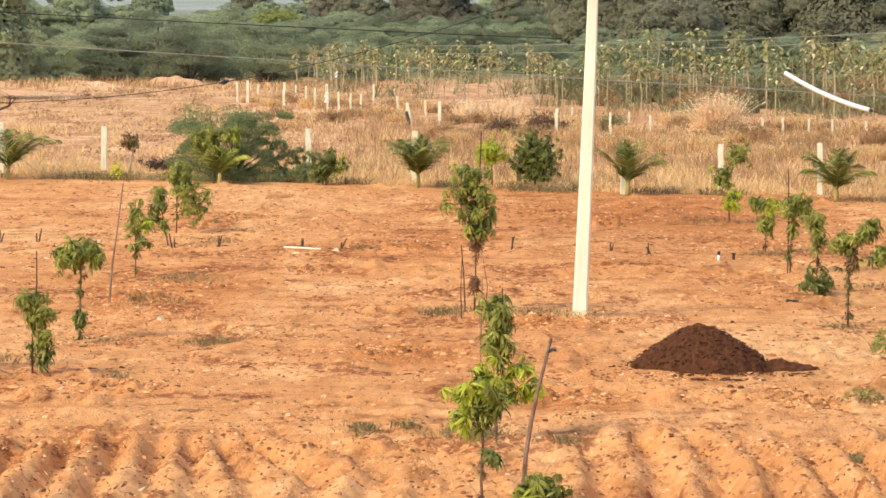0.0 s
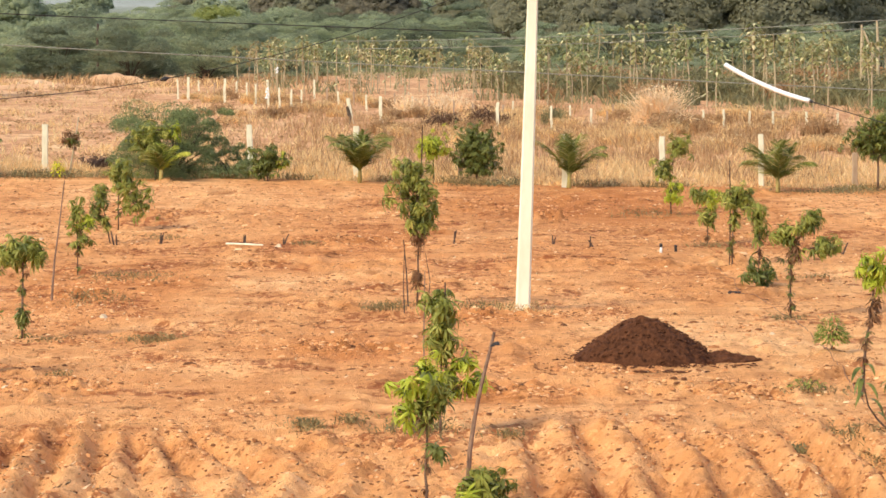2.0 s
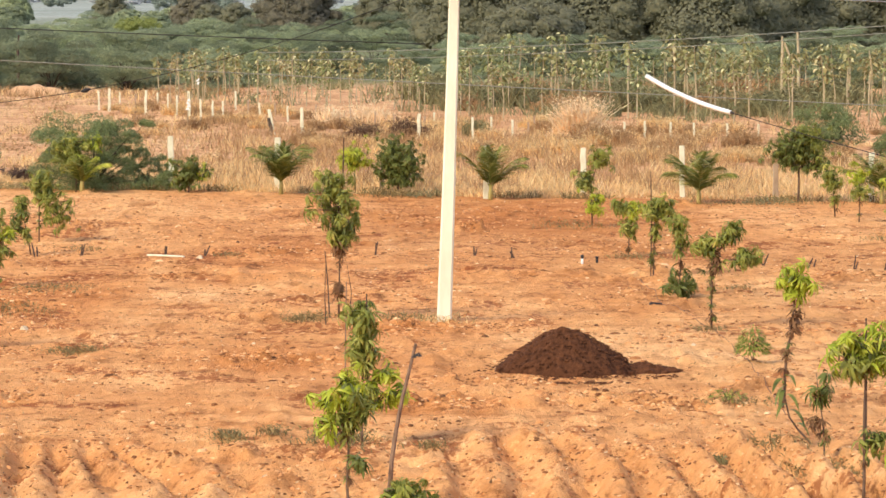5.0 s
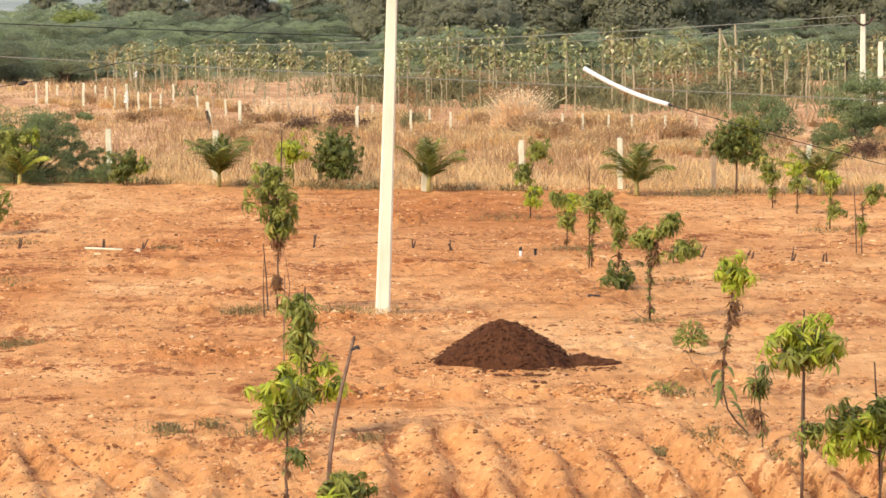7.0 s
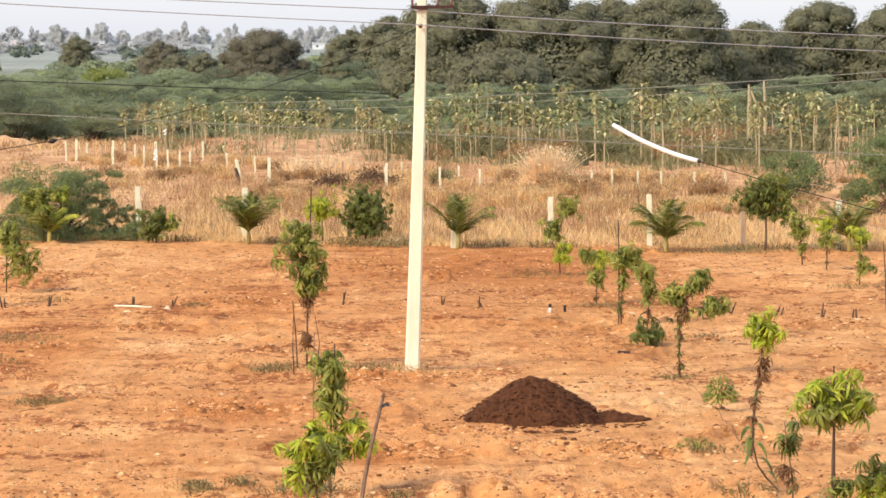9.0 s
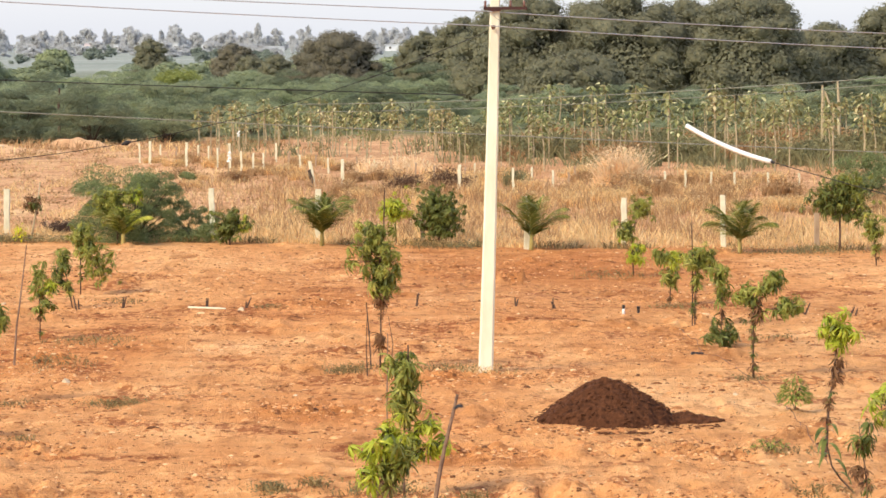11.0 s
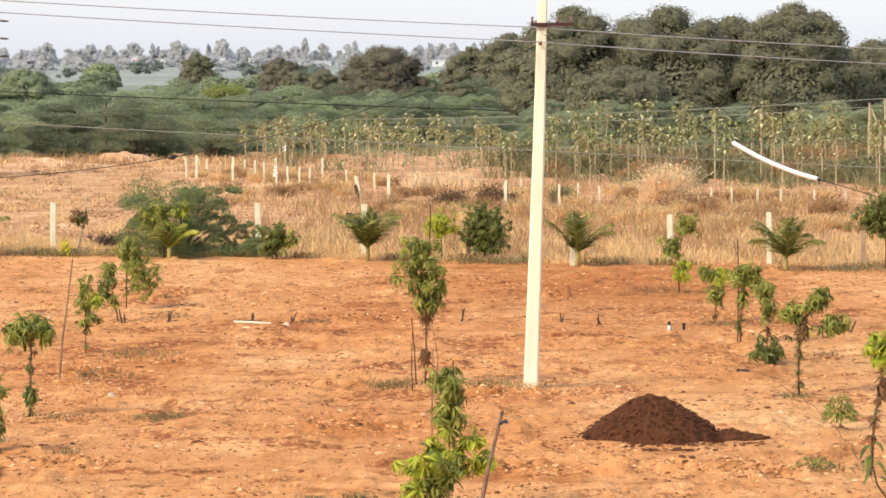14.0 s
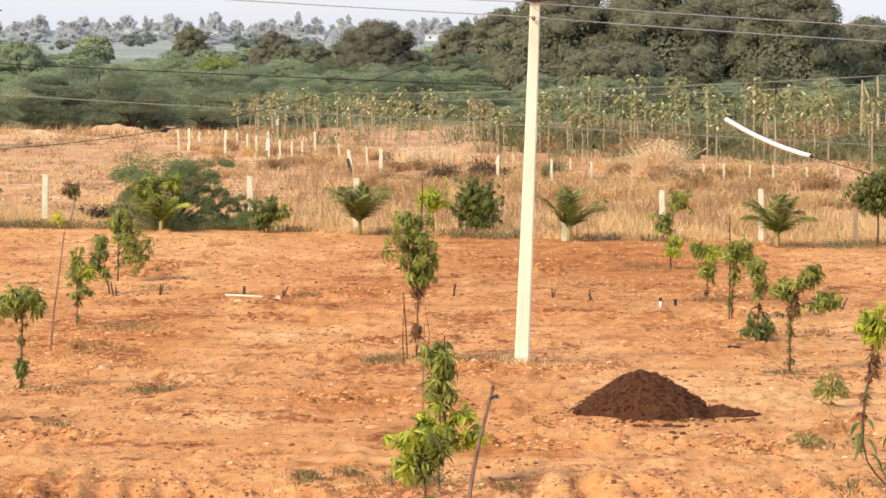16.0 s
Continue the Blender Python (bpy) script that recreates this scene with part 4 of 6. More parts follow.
# ------------------------------------------------------------------ young coconut palms
def palm(x, y, h, spread, lime=0, turn=0, fronds=11):
    t = thing("coconut_palm", x, y, "young coconut palm with arching green fronds by the fence", "palm", "young coconut palms", turn=turn)
    part("stem", Shape().tube([(0, 0, -0.05), (0.01, 0, 0.25), (0.02, 0, 0.6)], [0.075, 0.06, 0.03], 8), PALM_STEM, t, "yellowish stem base", True)
    for i in range(fronds):
        a = 2 * math.pi * (i + 0.3 * rng.normal()) / fronds
        rise = math.tan(math.radians(rng.uniform(42, 62) if i % 2 == 0 else rng.uniform(64, 86)))
        length = 1.18 * spread * rng.uniform(0.8, 1.15)
        way = Vector((math.cos(a), 0.8 * math.sin(a), rise)).normalized()
        p, pts = Vector((0.01, 0, 0.34)), []
        for k in range(11):
            pts.append(p.copy())
            way = (way + Vector((0, 0, -0.012 - 0.02 * k))).normalized()
            p = p + way * length / 10
        top = max(q.z for q in pts)
        f = min(1.0, h * rng.uniform(0.92, 1.05) / top)
        pts = [Vector((q.x, q.y, q.z * f)) for q in pts]
        s = Shape()
        s.tube(pts, [0.016 * (1 - 0.085 * k) for k in range(11)], 5)
        for k in range(2, 11):
            d = (pts[k] - pts[k - 1]).normalized()
            side = d.cross(Vector((0, 0, 1))).normalized()
            for sub in (0.0, 0.25, 0.5, 0.75):
                q = pts[k - 1].lerp(pts[k], sub)
                ln = 0.44 * math.sin(math.pi * (0.2 + 0.7 * (k - 1 + sub) / 10)) * spread
                for sg in (-1, 1):
                    s.blade(q, side * sg * 0.6 + d * 0.9, ln, 0.04, 0.8)
        part("frond", s, PALM_LIME if i < lime else PALM_LEAF, t, "pale yellow-green frond" if i < lime else "")


palm(-14.52, 118.6, 1.45, 1.45, 0, 20)
palm(-8.06, 116.0, 1.05, 1.1, 4, -25, 8)
palm(-2.29, 115.3, 1.45, 1.4, 0, 70, 13)
palm(3.62, 112.0, 1.5, 1.25, 0, 10, 9)
palm(9.24, 109.3, 1.38, 1.3, 0, 140, 11)
palm(14.25, 109.3, 1.4, 1.25, 0, 200, 10)


# ------------------------------------------------------------------ sticks, stakes, pipes on the field
def stick(x, y, pts, r0, r1, mat, label, name="support_stick", category="stick", group=""):
    s = Shape()
    n = len(pts)
    s.tube([Vector(p) for p in pts], [r0 + (r1 - r0) * i / (n - 1) for i in range(n)], 7)
    return solo(name, s, mat, label, category, group, at=(x, y, ground_z(x, y)))


stick(0.33, 46.92, [(-0.01, 0, -0.1), (0.02, 0, 0.4), (0.08, 0.02, 0.8), (0.15, 0.02, 1.15), (0.25, 0.02, 1.55), (0.31, 0.02, 1.8)], 0.032, 0.018, PALE_WOOD, "crooked grey-brown stick leaning out of a low bush")
rag = Shape()
rag.lump((0.06, 0, 0.0), (0.05, 0.03, 0.035))
rag.lump((0.02, 0, -0.02), (0.03, 0.03, 0.03))
solo("rag", rag, BLACK_CABLE, "dark scrap tied to the crooked stick", "rag", at=(0.60, 46.92, 1.66))
stick(-7.11, 73.23, [(0, 0, -0.1), (0.06, 0, 0.7), (0.16, 0, 1.4), (0.26, 0, 2.2)], 0.024, 0.01, PALE_WOOD, "long thin reddish stick stuck in the soil")
stick(-7.42, 60.16, [(-0.25, 0.5, 0.12), (-0.05, 0.0, 0.03), (0.18, -0.5, 0.02)], 0.018, 0.012, PALE_WOOD, "pale dry stick lying on the soil")
branch = thing("dead_branch", -21.79, 176.42, "dark forked dead branch on the fallow land", "branch")
part("limb", Shape().tube([(-0.9, 0, 0.02), (-0.2, 0, 0.12), (0.25, 0, 0.3), (0.55, 0, 0.62)], [0.07, 0.06, 0.05, 0.02], 7), DARK_WOOD, branch)
part("fork", Shape().tube([(0.2, 0, 0.26), (0.3, 0, 0.5), (0.3, 0, 0.66)], [0.04, 0.03, 0.012], 6), DARK_WOOD, branch)
stick(-13.7, 120.58, [(0.02, 0, -0.03), (-0.25, 0, 0.2), (-0.52, 0, 0.44)], 0.028, 0.022, TEAK_BARK, "pale stick leaning against a young palm")
stick(-0.62, 70.5, [(0, 0, -0.05), (-0.02, 0, 0.5), (0.0, 0, 1.1)], 0.012, 0.005, DARK_WOOD, "thin dry twig stuck in the soil")
stick(-0.22, 71.0, [(0, 0, -0.05), (0.05, 0, 0.5), (-0.03, 0, 1.0)], 0.01, 0.005, DARK_WOOD, "thin dry twig stuck in the soil")
stick(-0.2, 54.5, [(0, 0, -0.05), (-0.02, 0, 0.9), (0.0, 0, 1.9)], 0.014, 0.007, PALE_WOOD, "thin dry stick beside a sapling")
stick(-0.52, 113.0, [(0, 0, -0.05), (0.03, 0, 1.0), (0.05, 0, 1.75)], 0.025, 0.015, DARK_WOOD, "bare dark stick at the field edge")
for x, y in [(-4.36, 88.98), (-3.45, 89.07), (-6.24, 89.36), (-7.2, 89.25), (-10.43, 90.67), (-11.21, 90.59), (0.29, 88.51), (2.43, 88.18), (3.33, 87.54), (8.54, 85.0), (9.38, 83.25), (10.37, 84.18), (11.02, 83.62)]:
    s = Shape()
    for k in range(2):
        dx = rng.uniform(-0.08, 0.08)
        tip, top = dx + rng.normal(0, 0.1), rng.uniform(0.14, 0.32)
        s.tube([(dx, 0, -0.05), (dx * 0.4 + tip * 0.6, 0, top * 0.55), (tip, 0, top)], [0.022, 0.019, 0.013], 5)
    solo("seedling_stake", s, DARK_WOOD, "short dark forked stake in the soil", "stake", "short stakes", at=(x, y, ground_z(x, y)))
solo("plastic_pipe", Shape().tube([(-0.42, 0.3, 0.03), (0, 0, 0.035), (0.42, -0.3, 0.03)], [0.024] * 3, 10), POST_STONE, "white plastic pipe lying on the soil", "pipe", at=(-4.33, 88.8, ground_z(-4.33, 88.8)), smooth=True)
riser = thing("pipe_riser", 4.74, 85.74, "short white plastic riser pipe standing in the soil", "pipe")
part("pipe", Shape().tube([(0, 0, -0.05), (0, 0, 0.13)], [0.028, 0.028], 10), WHITE_PVC, riser, smooth=True)
part("cap", Shape().tube([(0, 0, 0.12), (0, 0, 0.13), (0, 0, 0.2)], [0.03, 0.036, 0.034], 10), BLACK_CABLE, riser, "black cap", True)
solo("valve_stub", Shape().tube([(0, 0, -0.05), (0, 0, 0.1), (0, 0, 0.14)], [0.03, 0.03, 0.045], 8), BLACK_CABLE, "small black valve stub in the soil", "valve", at=(5.06, 85.77, ground_z(5.06, 85.77)))
hose = Shape()
hp = [(5.60, 82.0), (5.66, 80.0), (5.72, 77.5), (5.60, 74.9), (5.89, 73.6), (6.10, 70.0), (6.18, 66.1), (6.10, 62.0), (5.96, 57.5), (5.9, 55.5)]
hy = np.linspace(55.5, 82.0, 150)
hx = np.interp(hy, [y for x, y in hp[::-1]], [x for x, y in hp[::-1]]) + 0.02 * np.sin(hy * 1.7) * np.sin(hy * 0.6)
hose.tube([Vector((x, y, ground_z(x, y) + 0.004 + 0.012 * math.sin(1.9 * y) * math.sin(0.7 * y + 1))) for x, y in zip(hx.tolist(), hy.tolist())], [0.008] * 150, 6)
solo("drip_hose", hose, DUSTY_HOSE, "thin dusty irrigation hose along the sapling row", "hose")
coil = Shape()
coil.tube([(0.11 * math.cos(a), 0.16 * math.sin(a), 0.02 + 0.012 * a / 6.28) for a in np.linspace(0, 4 * math.pi, 26)], [0.014] * 26, 5)
solo("hose_coil", coil, BLACK_CABLE, "small black coil of hose on the soil", "hose", at=(5.50, 74.65, ground_z(5.5, 74.65)))


def stone(x, y, size, label="pale stone lying on red soil", mat=PALE_STONE):
    s = Shape()
    s.lump((0, 0, 0.25 * size), (size, size, size * 0.8))
    solo("stone", s, mat, label, "stone", "loose stones", at=(x, y, ground_z(x, y)))


for x, y, w in [(-5.88, 69.68, 0.075), (5.52, 66.39, 0.06), (-6.31, 58.0, 0.06), (-3.55, 88.2, 0.09), (-9.0, 90.5, 0.07), (8.7, 58.0, 0.06), (-1.8, 67.0, 0.04), (2.9, 66.0, 0.05)]:
    stone(x, y, w)
for x, y, w in [(-21.7, 218.0, 0.34), (-22.9, 219.0, 0.18), (-20.4, 219.0, 0.15)]:
    stone(x, y, w, "large pale boulder on straw-covered ground")


# ------------------------------------------------------------------ broad-leaved plant by the ridges
def corn_plant(x, y):
    t = thing("broadleaf_plant", x, y, "withering tall plant with broad hanging green leaves", "plant")
    part("stem", Shape().tube([(0.24, 0, -0.05), (0.06, 0, 0.14), (-0.05, 0, 0.3), (-0.12, 0, 0.6), (-0.1, 0, 0.86)], [0.014, 0.013, 0.012, 0.01, 0.006], 6), BARK, t)
    for bx, bz, wx, wz, ln in [(-0.1, 0.72, -0.5, 0.3, 0.42), (-0.12, 0.6, 0.5, 0.6, 0.4), (-0.08, 0.45, -0.4, 0.9, 0.45), (-0.05, 0.4, 0.6, 0.5, 0.4), (-0.1, 0.84, 0.3, 0.8, 0.35), (-0.12, 0.66, -0.2, 0.4, 0.5), (0.0, 0.2, 0.5, 1.0, 0.4), (-0.12, 0.8, -0.6, 0.7, 0.36)]:
        s = Shape()
        s.blade((bx, 0, bz), (wx, -0.7, wz), ln, 0.11, 2.4, 6)
        part("leaf", s, MANGO_DARK, t)


corn_plant(5.62, 51.9)


# ------------------------------------------------------------------ low bushes and weeds
def low_bush(name, x, y, w, h, mat, label, n=300, size=0.12, category="bush"):
    t = thing(name, x, y, label, category)
    s, st = Shape(), Shape()
    for _ in range(n):
        a = rng.uniform(0, 2 * math.pi)
        d = rng.uniform(0, 1) ** 0.5
        tip = Vector((math.cos(a) * d * w / 2, math.sin(a) * d * w / 2, h * (1 - 0.6 * d * d) * rng.uniform(0.35, 1.0)))
        s.blade(tip, (math.cos(a), math.sin(a), rng.uniform(-0.2, 0.7)), size * rng.uniform(0.6, 1.2), size * 0.24, 1.0)
    for _ in range(9):
        a = rng.uniform(0, 2 * math.pi)
        st.tube([(0, 0, -0.03), (math.cos(a) * w * 0.15, math.sin(a) * w * 0.15, h * 0.5), (math.cos(a) * w * 0.36, math.sin(a) * w * 0.36, h * 0.8)], [0.006, 0.004, 0.002], 4)
    part("stem", st, BARK, t)
    part("foliage", s, mat, t)
    return t


mango(0.47, 44.91, 0.5, [(0.0, 0.3, 0.26, 0.2, MANGO, 18), (0.12, 0.22, 0.3, 0.14, MANGO, 10), (-0.1, 0.2, 0.2, 0.12, MANGO_LIME, 7)], ((0, 0), (0.02, 0.8)), 0.02, 0, label="low leafy mango regrowth at the stick's foot", name="mango_bush")
low_bush("weed_bush", 6.19, 63.14, 0.5, 0.58, FIELD_WEED, "pale green weed bush on bare soil", 620, 0.1)
low_bush("weed_bush", 5.26, 57.16, 0.5, 0.2, FIELD_WEED, "low dry weed on bare soil", 180, 0.07)
low_bush("yellow_plant", -11.25, 118.4, 0.3, 0.6, YELLOW_LEAF, "small bright yellow plant by a fence post", 130, 0.15, "plant")
for x, y, w, h in ((-12.1, 118.9, 1.5, 0.34), (-10.9, 118.6, 1.3, 0.3), (-9.9, 118.4, 1.0, 0.26), (1.9, 113.6, 1.3, 0.26), (11.2, 109.0, 1.6, 0.24)):
    low_bush("weed_bush", x, y, w, h, UNDER, "low dull green weeds at the foot of the fence", 420, 0.09)
low_bush("castor_bush", 13.9, 85.0, 0.5, 0.4, MANGO, "small green bush at the field edge", 120, 0.12)


def weed_patch(x, y, w, d, h, mat, n, label="low scraggy weeds on red soil"):
    s = Shape()
    n = int(n * 0.7)
    fx, fy = rng.normal(0, w / 3.2, n), rng.normal(0, d / 3, n)
    feet = np.stack([fx, fy, np.zeros(n)], 1)
    n = len(feet)
    s.grass(feet, rng.uniform(0.3, 1.0, n) * h * 0.8, 0.014, 0.8)
    s.cards(feet + np.stack([0 * fx, 0 * fx, rng.uniform(0.0, 0.6, n) * h], 1), rng.uniform(0.012, 0.035, n), 0.45, 0.3)
    solo("weeds", s, mat, label, "weeds", "weed patches", "stuff", at=(x, y, ground_z(x, y)))


for x, y, w, d, h, n in [(-1.78, 52.9, 0.45, 0.6, 0.16, 130), (-1.2, 52.9, 0.3, 0.5, 0.2, 110), (0.89, 51.3, 0.4, 0.6, 0.17, 110), (-6.3, 79.6, 1.5, 1.6, 0.13, 300), (-4.69, 66.0, 0.9, 1.0, 0.14, 260), (-6.6, 74.6, 0.8, 1.2, 0.16, 200), (-1.03, 71.2, 0.6, 0.8, 0.18, 200), (-5.7, 59.7, 0.4, 0.6, 0.12, 90), (5.3, 57.0, 0.8, 0.9, 0.12, 200), (-7.8, 62.5, 0.9, 1.4, 0.12, 200), (-2.9, 89.0, 0.6, 1.2, 0.12, 120), (7.4, 78.5, 0.6, 0.8, 0.12, 120), (-0.28, 52.4, 0.9, 1.6, 0.14, 420), (0.75, 71.7, 1.7, 1.6, 0.2, 360), (-4.70, 65.9, 0.8, 1.2, 0.1, 240), (5.75, 49.4, 0.9, 1.5, 0.13, 380), (4.51, 50.6, 0.5, 1.0, 0.1, 160),
                         (-1.70, 52.5, 0.5, 1.0, 0.1, 140), (-11.6, 119.2, 2.4, 3.0, 0.22, 900), (6.1, 69.6, 0.7, 0.9, 0.12, 160), (6.0, 87.6, 0.8, 1.5, 0.14, 160), (-6.0, 80.0, 1.5, 2.0, 0.1, 200),
                         (-6.2, 73.5, 1.0, 2.0, 0.12, 200), (-0.9, 72.0, 0.7, 1.2, 0.15, 160), (5.2, 99.5, 1.4, 2.5, 0.2, 240), (-6.5, 66.0, 0.8, 1.2, 0.1, 140), (1.2, 114.0, 2.2, 1.6, 0.25, 500), (11.0, 109.2, 3.4, 1.6, 0.25, 500),
                         (-6.3, 91.5, 1.0, 2.0, 0.12, 180), (12.5, 94.3, 1.2, 2.0, 0.15, 200), (7.3, 49.3, 0.8, 1.4, 0.16, 200), (5.4, 51.5, 0.8, 1.4, 0.14, 260)]:
    weed_patch(x, y, w, d, h, WEED, n)
for x, y, w, d, h, n in ((4.5, 51.0, 0.7, 0.8, 0.16, 260), (5.9, 49.9, 1.2, 1.0, 0.16, 520), (-1.78, 52.9, 0.3, 0.4, 0.16, 70), (-0.3, 52.6, 0.7, 0.8, 0.15, 260)):
    weed_patch(x, y, w, d, h, UNDER, n, "low green weeds at the edge of the ridges")
weed_patch(1.45, 71.1, 0.7, 0.5, 0.2, STRAW, 120, "dry grass at the pole's foot")


# ------------------------------------------------------------------ thorn scrub and trees
def thorn_bush(x, y, h, w, leaves, seed, mat=THORN, name="thorn_bush", label="feathery grey-green thorn bush", group="thorn scrub", size=0.13, spread=0.5, lobes=22, low=0.12, wide=(0.12, 0.24), loose=0.8, aspect=0.3):
    r = np.random.default_rng(seed)
    t = thing(name, x, y, label, "bush", group)
    st = Shape()
    s = Shape()
    for k in range(lobes):
        a = 2 * math.pi * k / lobes + r.normal(0, 0.4)
        d = w / 2 * r.uniform(0.15, 0.85)
        c = np.array((math.cos(a) * d, math.sin(a) * d, h * max(0.1, r.uniform(low, 0.95) - 0.2 * (2 * d / w) ** 2)))
        st.tube([(0, 0, -0.1), tuple(c * (0.35, 0.35, 0.45)), tuple(c)], [0.006 * w + 0.003 * h, 0.003 * w, 0.001 * w], 5)
        n = leaves // lobes
        q = r.normal(0, 1, (n, 3))
        q /= np.linalg.norm(q, axis=1, keepdims=True)
        q *= r.uniform(0.3, 1.0, (n, 1)) ** 0.5
        rad = w * r.uniform(*wide)
        p = c + q * (rad, rad, rad * spread)
        p[:, 2] += -0.28 * (np.hypot(q[:, 0], q[:, 1]) ** 2) * rad + 0.05 * np.sin(5 * p[:, 0] + 3 * p[:, 1])
        p[:, 2] = np.maximum(p[:, 2], 0.05)
        s.cards(p, r.uniform(0.5, 1.2, n) * size, aspect, 0.75, r, q * 0.95 + (0, 0, 0.4), loose)
    part("stem", st, TRUNK, t)
    part("foliage", s, mat, t)
    return t


thorn_bush(-18.4, 331.0, 3.5, 5.0, 7000, 16, BRIGHT_SCRUB, label="bright yellow-green bush amid darker scrub", size=0.13, spread=0.4, lobes=16)
solo("scrub_post", Shape().tube([(0, 0, -0.1), (0.03, 0, 1.2), (0.0, 0, 2.3), (0.06, 0, 3.1)], [0.1, 0.09, 0.08, 0.05], 7), DARK_WOOD, "bare dark wooden post standing amid thorn scrub", "post", at=(-20.2, 237.5, 0))
thorn_bush(-7.95, 118.8, 2.35, 4.7, 30000, 11, THORN_NEAR, loose=0.7, label="spreading feathery grey-green thorn bush at the fence", size=0.07, spread=0.36, lobes=72, low=0.0, wide=(0.055, 0.15), aspect=0.15)
thorn_bush(-6.1, 118.4, 1.0, 2.2, 7000, 12, THORN_NEAR, label="low feathery thorn bush at the fence", size=0.075, spread=0.45, lobes=36, low=0.02, wide=(0.07, 0.16), loose=0.7, aspect=0.13)
thorn_bush(16.3, 139.9, 1.9, 2.6, 15000, 13, THORN_NEAR, label="rounded blue-green thorn bush in dry grass", size=0.055, spread=0.7, lobes=40, low=0.05, wide=(0.09, 0.2), loose=0.9)
thorn_bush(19.6, 139.6, 2.75, 4.0, 24000, 14, THORN_NEAR, label="large grey-green thorn bush in dry grass", size=0.06, spread=0.45, lobes=60, low=0.05, wide=(0.07, 0.17), loose=0.9)
thorn_bush(22.8, 141.0, 2.6, 3.8, 22000, 15, THORN_NEAR, label="large grey-green thorn bush in dry grass", size=0.06, spread=0.45, lobes=56, low=0.05, wide=(0.07, 0.17), loose=0.9)
protos = [thorn_bush(-26 + 4.2 * i, 229 + 2.5 * (i % 2), 3.2 + 0.25 * i, 5.6, 24000, 30 + i, size=0.09, spread=0.22, lobes=27, low=0.0, wide=(0.12, 0.24), loose=0.55, aspect=0.24) for i in range(4)]
place = np.random.default_rng(5)
spots = [(float(x + place.normal(0, 0.8)), float(y + place.normal(0, 2.0))) for y in (228, 235, 245, 259, 279, 308) for x in np.arange(-38, 46, 5.0)
         if not (y < 246 and x > -8) and not (y < 231 and -28 < x < -10)]
for i, (x, y) in enumerate(spots):
    k = place.uniform(0.75, 1.12) * (0.95 if x < 2 else 0.72) * (0.62 if y < 232 else 0.8 if y < 240 else 1.0)
    copy_thing(protos[i % 4], pose(x, y, -0.05, 0, 0, place.uniform(0, 360)) @ Matrix.Diagonal((k * 1.1, k * 1.1, k, 1)))


for y, step in ((350, 7.0), (395, 13.0)):
    for x in np.arange(-54, 6, step):
        k = place.uniform(0.75, 1.15)
        copy_thing(protos[int(place.integers(0, 4))], pose(float(x) + place.normal(0, 1.2), y + place.normal(0, 9), -0.05, 0, 0, place.uniform(0, 360)) @ Matrix.Diagonal((k * 1.3, k * 1.3, k, 1)))
for x, y, k in [(25.0, 228.0, 0.98), (28.2, 231.0, 1.02), (31.5, 230.0, 0.95), (22.0, 233.0, 0.9)]:
    copy_thing(protos[int(x) % 4], pose(x, y, -0.05, 0, 0, 40 * x) @ Matrix.Diagonal((k * 1.1, k * 1.1, k, 1)))


def billow(s, c, radii, k, rows=6, cols=9, rough=0.34, fine=0.0):
    """One closed, uneven swelling of a crown."""
    verts = []
    for i in range(rows + 1):
        for j in range(cols):
            th, ph = math.pi * i / rows, 2 * math.pi * j / cols
            v = Vector((math.sin(th) * math.cos(ph), math.sin(th) * math.sin(ph), math.cos(th)))
            out = 1 + rough * noise.noise(v * 2.1 + Vector((k, 3.7 * k, 0))) + fine * noise.noise(v * 6.0 + Vector((0, k, 1.9 * k)))
            verts.append(np.asarray(c) + np.array(v) * radii * out)
    s.add(verts, [(i * cols + j, i * cols + (j + 1) % cols, (i + 1) * cols + (j + 1) % cols, (i + 1) * cols + j) for i in range(rows) for j in range(cols)])


